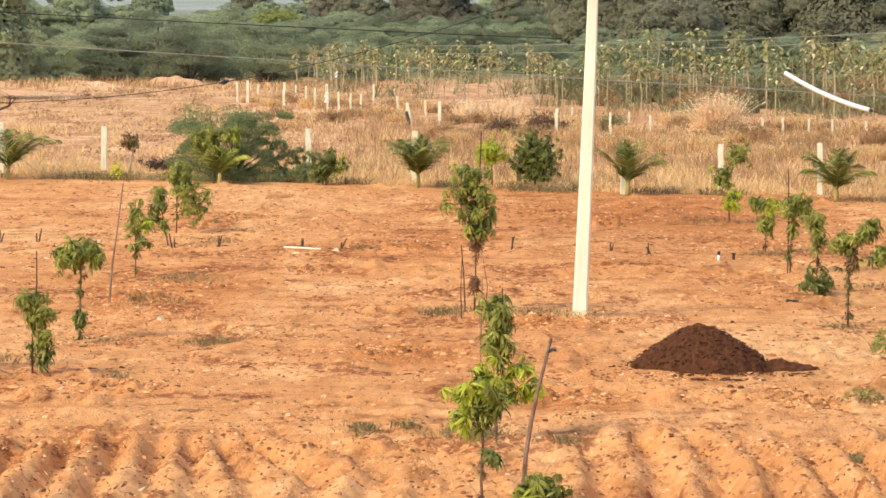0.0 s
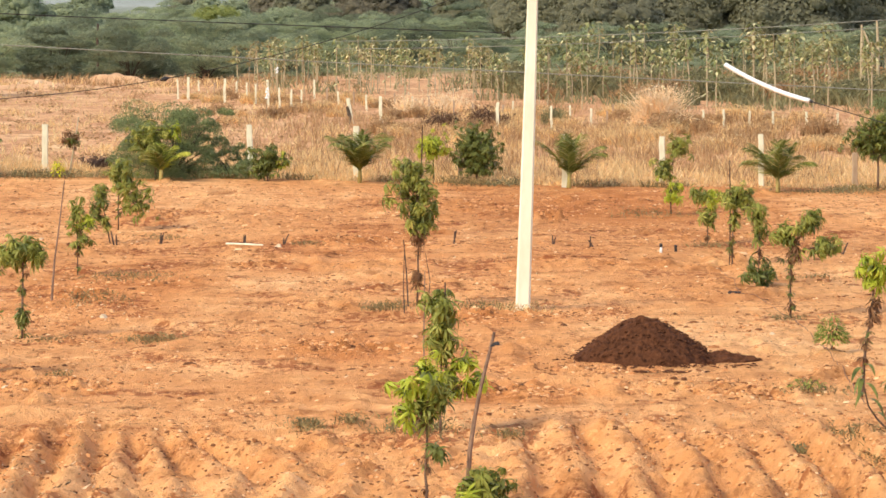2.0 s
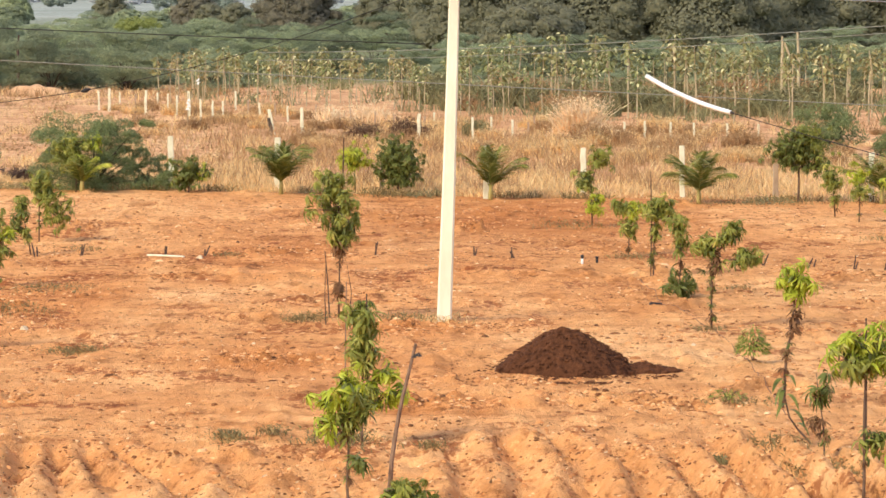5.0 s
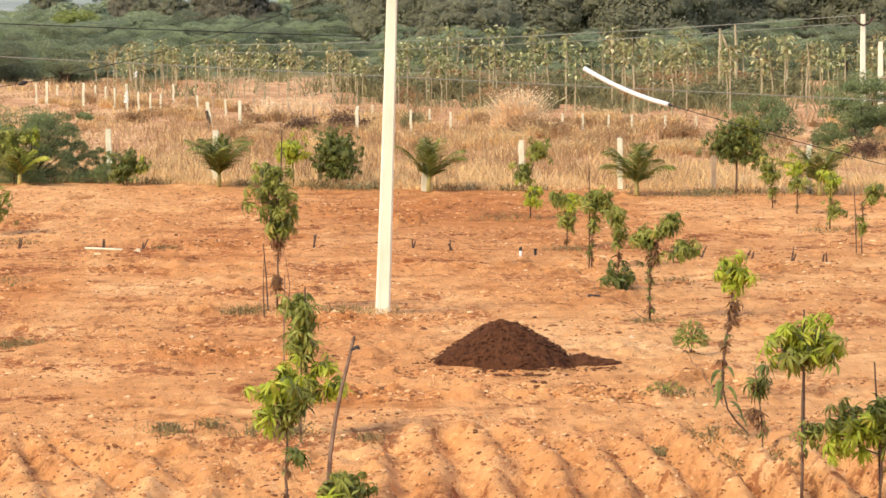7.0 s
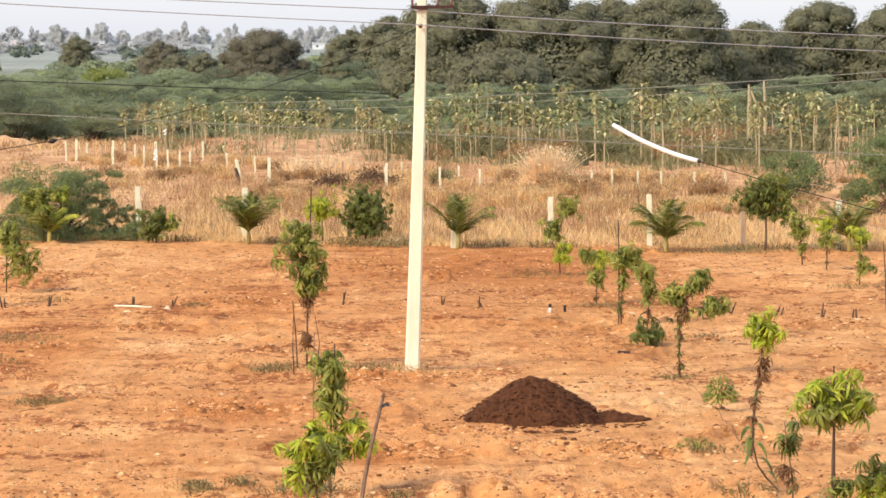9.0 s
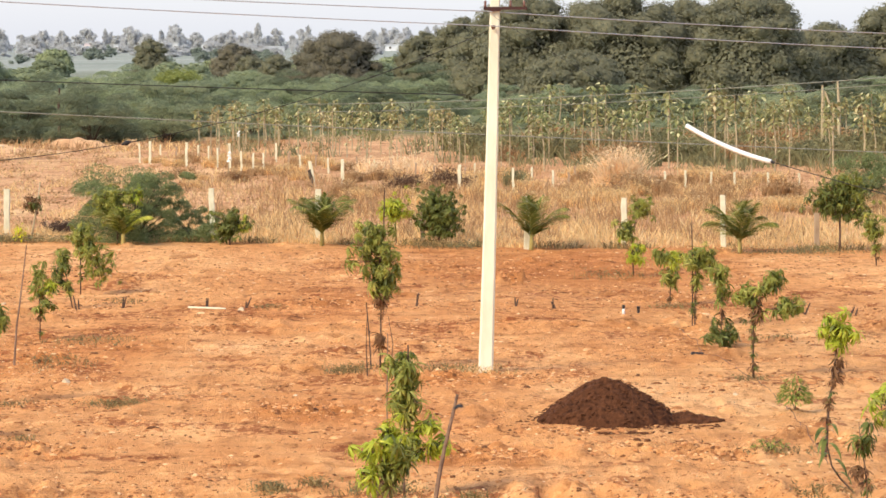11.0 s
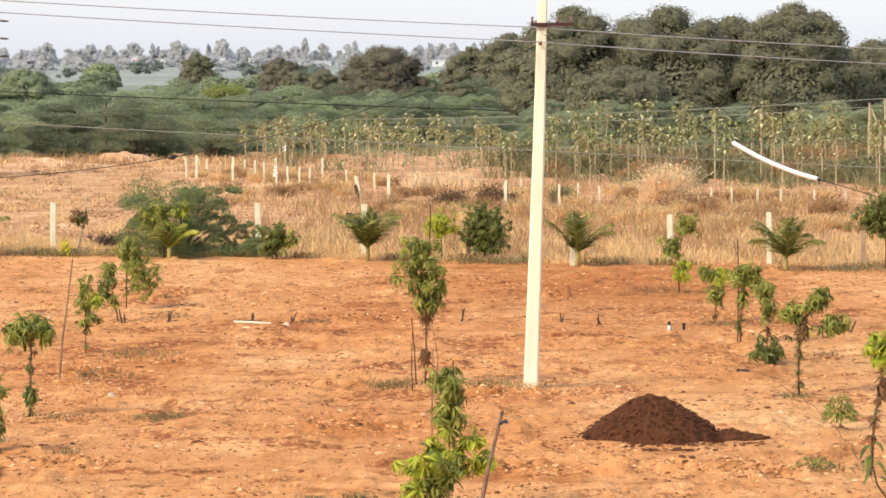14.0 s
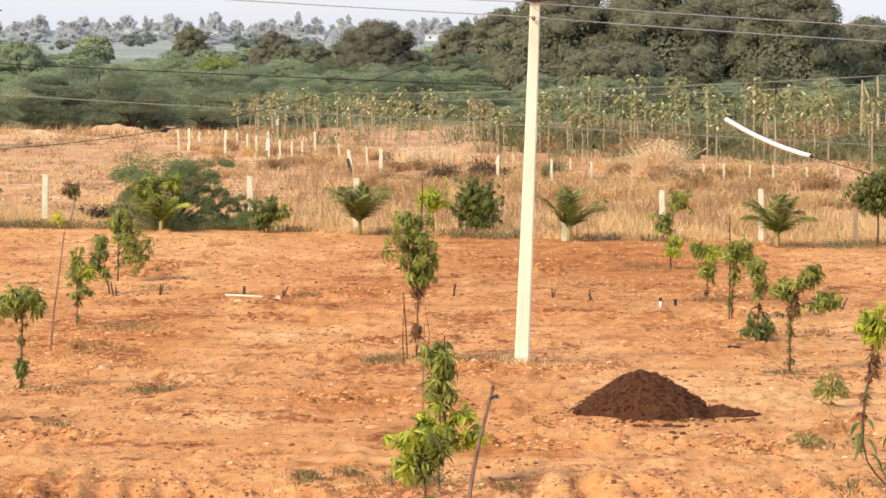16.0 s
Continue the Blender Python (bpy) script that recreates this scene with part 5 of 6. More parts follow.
def old_tree(x, y, h, w, leaves, seed, mat=BIG_LEAF, low=0.0, name="old_tree", label="old spreading tree with a dense dull green crown", group="distant trees", size=0.13, boughs=64, droop=0.9):
    """Trunk, limbs and a crown of drooping boughs set round a dome, with shade between them."""
    r = np.random.default_rng(seed)
    t = thing(name, x, y, label, "tree", group)
    st, s = Shape(), Shape()
    st.tube([(0, 0, -0.2), (0.1, 0, h * 0.14), (0.05, 0, h * 0.3), (0, 0, h * 0.55)], [0.055 * h, 0.042 * h, 0.035 * h, 0.015 * h], 8)
    n = int(leaves * 1.25) // boughs
    for k in range(boughs):
        u = 2.4 * k + r.normal(0, 0.35)
        lift = min(1.0, (k + 0.5) / boughs + 0.06 * r.normal())
        ring = math.sqrt(max(0.0, 1 - max(lift, 0.0) ** 3.0)) * r.uniform(0.7, 1.0)
        rad = w * r.uniform(0.07, 0.15)
        c = np.array((math.cos(u) * ring * (w / 2 - rad * 0.8), math.sin(u) * ring * (w / 2 - rad * 0.8), h * (low + 0.1) + max(lift, 0.0) * (h * (0.9 - low) - rad * 0.8)))
        st.tube([(0, 0, h * 0.2), tuple(c * (0.5, 0.5, 0.62)), tuple(c)], [0.02 * h, 0.01 * h, 0.003 * h], 5)
        billow(s, c, np.array((rad, rad, rad * 0.7)) * 0.74, k + seed, 8, 12, 0.4, 0.3)
        q = r.normal(0, 1, (n, 3))
        q[:, 2] = np.where(q[:, 2] < -0.5, -0.7 * q[:, 2], q[:, 2])
        q /= np.linalg.norm(q, axis=1, keepdims=True)
        q *= r.uniform(0.6, 1.15, (n, 1)) ** 0.5
        bumpy = 1 + 0.22 * np.sin(7 * q[:, :1] + k) * np.sin(6 * q[:, 1:2] + 2 * k) + 0.12 * np.sin(13 * q[:, 2:3] + 9 * q[:, :1])
        p = c + q * (rad, rad, rad * 0.72) * bumpy
        hang = r.random(n) < 0.22
        p[hang, 2] -= r.uniform(0, droop, hang.sum()) * rad
        p[:, 2] = np.maximum(p[:, 2], 0.1)
        s.cards(p, r.uniform(0.5, 1.25, n) * size, 0.5, 0.15, r, q + (0, 0, 0.3), 0.3)
    m = int(leaves / 2.5)
    q = r.normal(0, 1, (m, 3))
    q /= np.linalg.norm(q, axis=1, keepdims=True)
    q[:, 2] = np.abs(q[:, 2])
    inner = q * (0.43 * w, 0.43 * w, h * (0.87 - low)) * r.uniform(0.8, 1.0, (m, 1)) + (0, 0, h * (low + 0.02))
    s.cards(inner, r.uniform(0.7, 1.4, m) * size * 1.5, 0.6, 0.1, r, q + (0, 0, 0.2), 0.3)
    part("trunk", st, TRUNK, t)
    part("crown", s, mat, t, smooth=True)
    return t


BIG = "huge old tree with a dense drooping dull green crown"
old_tree(10.6, 338, 9.9, 13.0, 34000, 51, label=BIG)
old_tree(18.6, 336, 9.9, 14.5, 38000, 52, label=BIG)
old_tree(28.8, 333, 10.1, 12.4, 36000, 53, label=BIG)
old_tree(43.4, 352, 8.9, 11.0, 22000, 54, label=BIG)
old_tree(50.5, 348, 9.2, 12.0, 18000, 55, label=BIG)
old_tree(13.7, 318, 4.9, 9.6, 20000, 56, label="broad lower tree before taller ones", boughs=60)
old_tree(24.2, 342, 9.2, 9.0, 18000, 57, label=BIG)
old_tree(36.4, 344, 7.0, 9.5, 18000, 58, label=BIG)
old_tree(2.4, 410, 6.6, 7.0, 9000, 59, label="mid-sized dull green tree")
old_tree(5.9, 385, 7.9, 7.5, 11000, 60, label="mid-sized dull green tree")
old_tree(-6.6, 410, 6.8, 9.8, 26000, 61, BROWN_LEAF, 0.0, label="rounded brownish tree amid green scrub", boughs=60)
old_tree(-13.6, 440, 4.2, 5.0, 5000, 62, label="small dark tree amid green scrub")
old_tree(-20.6, 500, 5.4, 7.0, 7000, 63, BROWN_LEAF, 0.0, label="rounded brownish tree amid green scrub")
old_tree(-33.5, 540, 6.0, 6.0, 6000, 64, label="small green tree amid scrub")
old_tree(-17.6, 470, 4.0, 4.5, 4000, 65, label="small dark tree amid green scrub")
old_tree(-25.3, 197, 7.2, 5.2, 14000, 66, THORN, 0.12, label="brownish green tree on straw ground", size=0.12)
old_tree(-37.0, 352, 4.8, 7.5, 8000, 67, THORN, 0.0, label="rounded green tree amid scrub")
old_tree(-43.0, 350, 4.6, 7.5, 7000, 68, THORN, 0.0, label="rounded green tree amid scrub")


def far_tree(x, y, h, w, seed, mat, label, puffs=20):
    """A tree a mile off: soft billowing crown on a short trunk."""
    r = np.random.default_rng(seed)
    t = thing("distant_tree", x, y, label, "tree", "horizon trees", z=0.0)
    s = Shape()
    for k in range(puffs):
        lift = k / (puffs - 1)
        rad = (0.1 * w + 0.7) * r.uniform(0.45, 0.9) * (1 - 0.35 * lift)
        a, d = r.uniform(0, 6.28), w * 0.42 * r.uniform(0.1, 1.0) * math.sqrt(1 - 0.9 * lift)
        c = np.array((math.cos(a) * d, math.sin(a) * d, rad * 0.8 + lift * (h - 1.8 * rad)))
        billow(s, c, np.array((rad, rad, rad)) * 0.55, k + seed)
        m = 90
        q = r.normal(0, 1, (m, 3))
        q /= np.linalg.norm(q, axis=1, keepdims=True)
        s.cards(c + q * rad * r.uniform(0.35, 1.15, (m, 1)), r.uniform(0.5, 1.1, m) * (0.016 * w + 0.22), 0.7, 0, r)
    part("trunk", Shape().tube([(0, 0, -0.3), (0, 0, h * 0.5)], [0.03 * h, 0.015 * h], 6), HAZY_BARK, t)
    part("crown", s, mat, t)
    return t


far = [far_tree(-190 + 21 * i, 1900, 9.5 + 0.8 * i, 17, 80 + i, HAZED_LEAF, "hazy grey clump of far trees on the horizon", 44) for i in range(5)]
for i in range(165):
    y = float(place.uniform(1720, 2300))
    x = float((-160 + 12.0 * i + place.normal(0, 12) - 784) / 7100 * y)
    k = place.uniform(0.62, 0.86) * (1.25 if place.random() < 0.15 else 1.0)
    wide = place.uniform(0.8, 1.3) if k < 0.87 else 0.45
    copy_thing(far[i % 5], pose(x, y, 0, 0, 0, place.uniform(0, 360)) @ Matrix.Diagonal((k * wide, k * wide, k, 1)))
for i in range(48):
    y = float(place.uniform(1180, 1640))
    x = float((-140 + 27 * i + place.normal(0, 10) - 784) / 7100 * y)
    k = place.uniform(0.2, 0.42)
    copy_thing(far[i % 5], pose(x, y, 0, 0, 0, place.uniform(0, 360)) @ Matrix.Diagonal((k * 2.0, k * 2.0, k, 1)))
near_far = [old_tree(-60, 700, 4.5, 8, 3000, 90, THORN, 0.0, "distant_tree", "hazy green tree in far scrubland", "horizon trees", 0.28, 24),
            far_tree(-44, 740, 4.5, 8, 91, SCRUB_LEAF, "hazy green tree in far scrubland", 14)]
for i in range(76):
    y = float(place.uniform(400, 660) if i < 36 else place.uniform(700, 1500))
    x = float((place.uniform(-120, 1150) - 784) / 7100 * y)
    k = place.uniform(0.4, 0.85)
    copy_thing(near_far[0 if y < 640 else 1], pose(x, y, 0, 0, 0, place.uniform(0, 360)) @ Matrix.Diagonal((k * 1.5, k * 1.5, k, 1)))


# ------------------------------------------------------------------ far houses and pylon
def far_house(x, y, w, h, mat, label):
    t = thing("house", x, y, label, "house", "far houses", z=0.0)
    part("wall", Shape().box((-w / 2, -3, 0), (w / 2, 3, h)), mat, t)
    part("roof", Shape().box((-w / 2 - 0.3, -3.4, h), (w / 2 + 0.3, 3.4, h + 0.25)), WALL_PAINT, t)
    for k in range(2):
        part("window", Shape().box((-w * 0.3 + k * w * 0.45, -3.06, h * 0.4), (-w * 0.3 + k * w * 0.45 + 0.9, -2.98, h * 0.75)), TRUNK, t)


for px, y, w, h, mat, label in [(235, 1650, 3.4, 4.2, PINK_PAINT, "small pink flat-roofed house in the far haze"), (283, 1650, 1.8, 3.2, WALL_PAINT, "tiny white flat-roofed house in the far haze"),
                                (388, 1650, 2.0, 3.6, WALL_PAINT, "tiny white flat-roofed house in the far haze"), (60, 1650, 8.0, 2.2, WALL_PAINT, "long low white building in the far haze"),
                                (440, 1650, 2.6, 3.4, WALL_PAINT, "tiny white flat-roofed house in the far haze"), (775, 1650, 8.0, 2.4, WALL_PAINT, "long low white building in the far haze"),
                                (560, 1650, 9.0, 2.0, WALL_PAINT, "long low white building in the far haze"), (130, 1650, 4.0, 2.2, WALL_PAINT, "tiny white flat-roofed house in the far haze")]:
    far_house((px - 784) / 7100 * y, y, w, h, mat, label)


def pylon(x, y, h):
    t = thing("transmission_tower", x, y, "grey steel lattice transmission tower in far haze", "pylon", z=0.0)
    s = Shape()
    def leg(sx, sy, z):
        k = 2.0 * (1 - z / h) + 0.35
        return Vector((sx * k, sy * k, z))
    for sx in (-1, 1):
        for sy in (-1, 1):
            s.tube([leg(sx, sy, 0), leg(sx, sy, h)], [0.12, 0.09], 4)
    for i in range(9):
        a, b = h * i / 9, h * (i + 1) / 9
        for sy in (-1, 1):
            s.tube([leg(-1, sy, a), leg(1, sy, b)], [0.06, 0.06], 4)
            s.tube([leg(1, sy, a), leg(-1, sy, b)], [0.06, 0.06], 4)
    part("lattice", s, GALVANISED, t)
    for z in (13.3, 9.3, 5.3):
        arm = part("crossarm", Shape().tube([(-3.4, 0, z + 0.2), (0, 0, z + 0.5), (3.4, 0, z + 0.2)], [0.07, 0.12, 0.07], 5), GALVANISED, t)
        for sx in (-1, 1):
            part("insulator", Shape().tube([(2.0 * sx, 0, z), (3.0 * sx, 0, z + 0.06), (4.2 * sx, 0, z - 0.04)], [0.1, 0.26, 0.12], 6), DARK_WOOD, arm, "dark insulator string")


pylon(-104.0, 916.0, 15.8)


# ------------------------------------------------------------------ teak plantation
def teak(x, y, h, seed, mat, full=1.0):
    r = np.random.default_rng(seed)
    t = thing("teak_sapling", x, y, "thin young teak tree with big yellowing leaves", "tree", "teak plantation")
    st = Shape()
    st.tube([(0, 0, -0.1), (0.03 * r.normal(), 0, h * 0.4), (0.05 * r.normal(), 0, h * 0.75), (0.05 * r.normal(), 0, h)], [0.034, 0.028, 0.02, 0.01], 6)
    part("trunk", st, TEAK_BARK, t)
    s = Shape()
    for k in range(int(46 * full)):
        z = h * (1 - 0.36 * r.random() ** 1.3)
        a = r.uniform(0, 2 * math.pi)
        d = r.uniform(0.02, 0.38)
        s.blade((math.cos(a) * d, math.sin(a) * d, z), (math.cos(a), math.sin(a), r.uniform(-0.3, 0.9)), r.uniform(0.17, 0.33), r.uniform(0.09, 0.17), r.uniform(0.8, 2.4), 3, r)
    for k in range(int(6 * full)):
        a = r.uniform(0, 2 * math.pi)
        s.blade((0, 0, h * r.uniform(0.15, 0.6)), (math.cos(a), math.sin(a), 0.3), r.uniform(0.15, 0.3), 0.1, 1.5, 3, r)
    part("crown", s, mat, t)
    return t


teaks = [teak(-10.2 + 1.7 * i, 203 - 0.8 * i, 2.4 + 0.12 * (i % 5), 200 + i, (TEAK, TEAK_DRY, TEAK, TEAK_GREEN, TEAK, TEAK_GREEN, TEAK, TEAK_DRY)[i], (1.0, 0.7, 1.2)[i % 3]) for i in range(8)]
for j in range(8):
    for i in range(34):
        x = -9.5 + 1.55 * i + place.normal(0, 0.35)
        front = np.interp(x, [-11, -4, 4, 12, 30, 50], [204, 197, 181, 173, 168, 168])
        y = float(front + (3.6 if x < 5 else 6.0) * j + place.normal(0, 1.3))
        if place.random() < (0.3 if j == 0 else 0.06 if x < 5 else 0.2):
            continue
        k = float(place.uniform(0.75, 1.2)) * (1.1 if x > 4 else 0.86)
        pick = int(place.integers(0, 8)) if x < 4 or place.random() < 0.5 else (3, 5, 2)[int(place.integers(0, 3))]
        copy_thing(teaks[pick], pose(x, y, -0.02, 0, 0, place.uniform(0, 360)) @ Matrix.Diagonal((k, k, k, 1)))
for x, y, z, h in ((-7.56, 175.8, 0.8, 0.5), (-8.09, 199.8, 1.22, 0.3)):
    holder = thing("cloth_marker", x, y, "pale cloth strip tied to a thin pole", "cloth marker", "cloth markers", z=0.0)
    part("pole", Shape().tube([(0, 0, -0.1), (0.02, 0, z + h)], [0.03, 0.022], 6), TEAK_BARK, holder)
    rag_shape = Shape()
    for k in range(4):
        rag_shape.lump((0.05 * (k % 2), -0.03, z + h * (k / 4 - 0.4)), (0.07, 0.03, h * 0.22))
    part("cloth", rag_shape, WHITE_PVC, holder, "crumpled off-white cloth")
dead = thing("dead_tree", 21.4, 200.0, "pale bare dead tree standing among scrub", "dead tree")
for dx, top, lean in [(-0.35, 3.4, 0.0), (0.1, 3.1, 0.35), (0.45, 3.6, 0.05)]:
    part("trunk", Shape().tube([(dx, 0, -0.1), (dx + lean * 0.4, 0, top * 0.6), (dx - lean, 0, top)], [0.1, 0.08, 0.05], 6), TEAK_BARK, dead)


# ------------------------------------------------------------------ dry grass and brush past the fence
def fence_line(x):
    return np.interp(x, [-20, -5, 4, 15, 30], [120.6, 117.2, 112.6, 109.2, 105.5])


def grass_field():
    n = 135000
    x = rng.uniform(-26, 28, n)
    y = fence_line(x) + 0.3 + 60 * rng.random(n) ** 1.7
    keep = np.array([noise.noise((a * 0.35, b * 0.12, 9.0)) + 0.55 * noise.noise((a * 1.6, b * 0.6, 4.0)) for a, b in zip(x, y)]) > (-0.12 + np.clip((y - 126) / 60, 0, 0.45) - np.where(y < fence_line(x) + 7, 0.3, 0))
    x, y = x[keep], y[keep]
    h = rng.uniform(0.1, 0.42, len(x)) * (1 + 0.3 * np.sin(x * 1.3) + 0.3 * np.sin(x * 4.1 + y)) * np.clip((y - fence_line(x)) / 3 + 0.3, 0, 1)
    s = Shape()
    s.grass(np.stack([x, y, 0 * x], 1), h, 0.022, 0.5)
    solo("dry_grass", s, STRAW, "tall dry straw-coloured grass beyond the fence", "grass", kind="stuff")
    n = 15000
    x = rng.uniform(-32, -5, n)
    y = rng.uniform(128, 224, n)
    keep = np.array([noise.noise((a * 0.5, b * 0.2, 39.0)) for a, b in zip(x, y)]) > 0.12
    s = Shape()
    s.grass(np.stack([x, y, 0 * x], 1)[keep], rng.uniform(0.06, 0.3, n)[keep], 0.035, 0.7)
    solo("dry_grass", s, STRAW, "sparse dry tufts on the bare fallow land", "grass", kind="stuff")
    n = 15000
    x = rng.uniform(-9, 27, n)
    y = 128 + 55 * rng.random(n) - 0.6 * x
    keep = np.array([noise.noise((a * 0.3, b * 0.1, 19.0)) for a, b in zip(x, y)]) > -0.02
    x, y = x[keep], y[keep]
    s = Shape()
    s.grass(np.stack([x, y, 0 * x], 1), rng.uniform(0.2, 0.7, len(x)), 0.022, 0.5)
    solo("dry_brush", s, BRUSH, "brown leafless brush in the fallow plot", "brush", kind="stuff")
    n = 2600
    x = rng.uniform(-17, 17, n)
    y = fence_line(x) - 0.3 + np.abs(rng.normal(0, 0.7, n))
    keep = np.array([noise.noise((a * 0.55, 0.0, 97.0)) for a in x]) > 0.02
    s = Shape()
    feet = np.stack([x, y, 0 * x + 0.02], 1)[keep]
    s.grass(feet, rng.uniform(0.06, 0.24, len(feet)), 0.03, 0.6)
    s.cards(feet + np.stack([0 * feet[:, 0], 0 * feet[:, 0], rng.uniform(0.02, 0.18, len(feet))], 1), rng.uniform(0.02, 0.05, len(feet)), 0.5, 0.3)
    solo("fence_weeds", s, WEED, "low brownish green weeds along the foot of the fence", "weeds", kind="stuff")
    n = 10000
    x = rng.uniform(-5, 12, n)
    y = fence_line(x) + 3 + 38 * rng.random(n) ** 1.3
    keep = np.array([noise.noise((a * 0.45, b * 0.16, 91.0)) for a, b in zip(x, y)]) > -0.08
    x, y = x[keep], y[keep]
    s = Shape()
    s.grass(np.stack([x, y, 0 * x], 1), rng.uniform(0.2, 0.75, len(x)), 0.024, 0.45)
    solo("dry_brush", s, BRUSH, "reddish brown dry stalks behind the fence posts", "brush", kind="stuff")
    n = 1500
    x = rng.uniform(-32, -9, n)
    y = rng.uniform(208, 227, n)
    keep = np.array([noise.noise((a * 0.25, b * 0.2, 29.0)) for a, b in zip(x, y)]) > 0.0
    s = Shape()
    s.grass(np.stack([x, y, 0 * x], 1)[keep], rng.uniform(0.15, 0.5, n)[keep], 0.05, 0.6)
    solo("dry_grass", s, STRAW, "dry straw on a low bank before the scrub", "grass", kind="stuff")


grass_field()

under = Shape()
n = 30000
ux = rng.uniform(-9, 48, n)
uy = np.interp(ux, [-11, -4, 4, 12, 30, 50], [205, 198, 183, 174, 170, 170]) + 48 * rng.random(n)
keep = np.array([noise.noise((a * 0.4, b * 0.15, 49.0)) for a, b in zip(ux, uy)]) > np.where(ux < 5, 0.25, 0.0)
under.grass(np.stack([ux, uy, 0 * ux], 1)[keep], rng.uniform(0.2, 0.8, n)[keep], 0.05, 0.5)
solo("undergrowth", under, UNDER, "dull green and straw undergrowth below the teak trees", "grass", kind="stuff")


def bank(x, y, w, d, h):
    """Low heap of pale earth."""
    sh = Shape()
    n, m = 26, 9
    verts = []
    for i in range(n + 1):
        for j in range(m + 1):
            a, b = i / n * 2 - 1, j / m * 2 - 1
            px, py = a * w / 2, b * d / 2
            top = max(0.0, 1 - a * a) * max(0.0, 1 - b * b) * h * (1 + 0.9 * noise.noise((px * 0.9 + x, py * 0.9 + y, 2.0)))
            verts.append((px, py, top - 0.03))
    sh.add(verts, [(i * (m + 1) + j, (i + 1) * (m + 1) + j, (i + 1) * (m + 1) + j + 1, i * (m + 1) + j + 1) for i in range(n) for j in range(m)])
    solo("earth_bank", sh, BANK_EARTH, "low bank of pale earth before the scrub", "earth bank", "earth banks", at=(x, y, 0), smooth=True)


for x, y, w, d, h in [(-23.0, 221, 5.0, 4.0, 0.3), (-18.0, 222, 4.0, 4.0, 0.55), (-14.5, 220, 3.5, 3.0, 0.25), (-28.0, 219, 5.0, 4.0, 0.3), (-21.0, 214, 7.0, 6.0, 0.2), (-26.0, 206, 8.0, 6.0, 0.2)]:
    bank(x, y, w, d, h)
bankside = Shape()
n = 3000
bx, by = rng.uniform(-34, -6, n), rng.uniform(216, 227, n)
keep = np.array([noise.noise((a * 0.35, b * 0.1, 61.0)) for a, b in zip(bx, by)]) > -0.1
bankside.grass(np.stack([bx, by, 0 * bx], 1)[keep], rng.uniform(0.1, 0.65, n)[keep], 0.04, 0.5)
solo("dry_grass", bankside, BRUSH, "tall brown dry grass along the scrub's edge", "grass", kind="stuff")


# ------------------------------------------------------------------ dry shrubs and undergrowth
def dry_shrub(x, y, h, w, stalks, seed, mat, label):
    r = np.random.default_rng(seed)
    t = thing("dry_shrub", x, y, label, "bush", "dry shrubs")
    s = Shape()
    for k in range(9):
        cx, cy = r.normal(0, w / 4, 2)
        m = stalks // 9
        top = h * r.uniform(0.45, 1.0)
        feet = np.stack([cx + r.normal(0, w / 14, m), cy + r.normal(0, w / 14, m), np.zeros(m)], 1)
        s.grass(feet, top * r.uniform(0.4, 1.0, m), 0.03, 0.35, r)
        s.cards(feet + np.stack([r.normal(0, top * 0.22, m), r.normal(0, top * 0.22, m), top * r.uniform(0.25, 0.95, m)], 1), r.uniform(0.025, 0.075, m), 0.4, 0.2, r)
    part("foliage", s, mat, t)
    return t


shrubs = [dry_shrub(-2.0 + 2.2 * i, 150 + 3 * i, 0.85, 1.5, 520, 300 + i, (BRUSH, STRAW, STRAW, UNDER)[i], ("brown leafless shrub in the fallow plot", "dry straw-coloured shrub in the fallow plot", "dry straw-coloured shrub in the fallow plot", "dull green undergrowth below young teak trees")[i]) for i in range(4)]
for i in range(170):
    x = float(place.uniform(-12, 26))
    y = float(place.uniform(136, 172)) - 0.35 * x + (20 if x < -2 else 0)
    if x < -3 and place.random() < 0.3:
        continue
    k = place.uniform(0.3, 0.8)
    copy_thing(shrubs[int(place.integers(0, 5)) % 3], pose(x, y, 0, 0, 0, place.uniform(0, 360)) @ Matrix.Diagonal((k * 1.3, k * 1.3, k, 1)))
for i in range(110):
    x = float(place.uniform(3, 44))
    y = float(np.interp(x, [-11, -4, 4, 12, 30, 50], [212, 205, 190, 180, 176, 176]) + 44 * place.random())
    k = place.uniform(0.7, 1.7)
    copy_thing(shrubs[3 if place.random() < 0.8 else 0], pose(x, y, 0, 0, 0, place.uniform(0, 360)) @ Matrix.Diagonal((k * 1.4, k * 1.4, k, 1)))

low_brush = Shape()
for i in range(400):
    x, y, k = place.uniform(-32, -4), place.uniform(124, 222), place.uniform(0.15, 0.45)
    n = 40
    low_brush.cards(np.stack([x + place.normal(0, k * 0.9, n), y + place.normal(0, k * 0.9, n), np.abs(place.normal(0, k * 0.4, n)) + 0.02], 1), place.uniform(0.03, 0.09, n), 0.4, 0.3)
solo("low_brush", low_brush, BRUSH, "low brown tufts on the bare fallow land", "brush", kind="stuff")


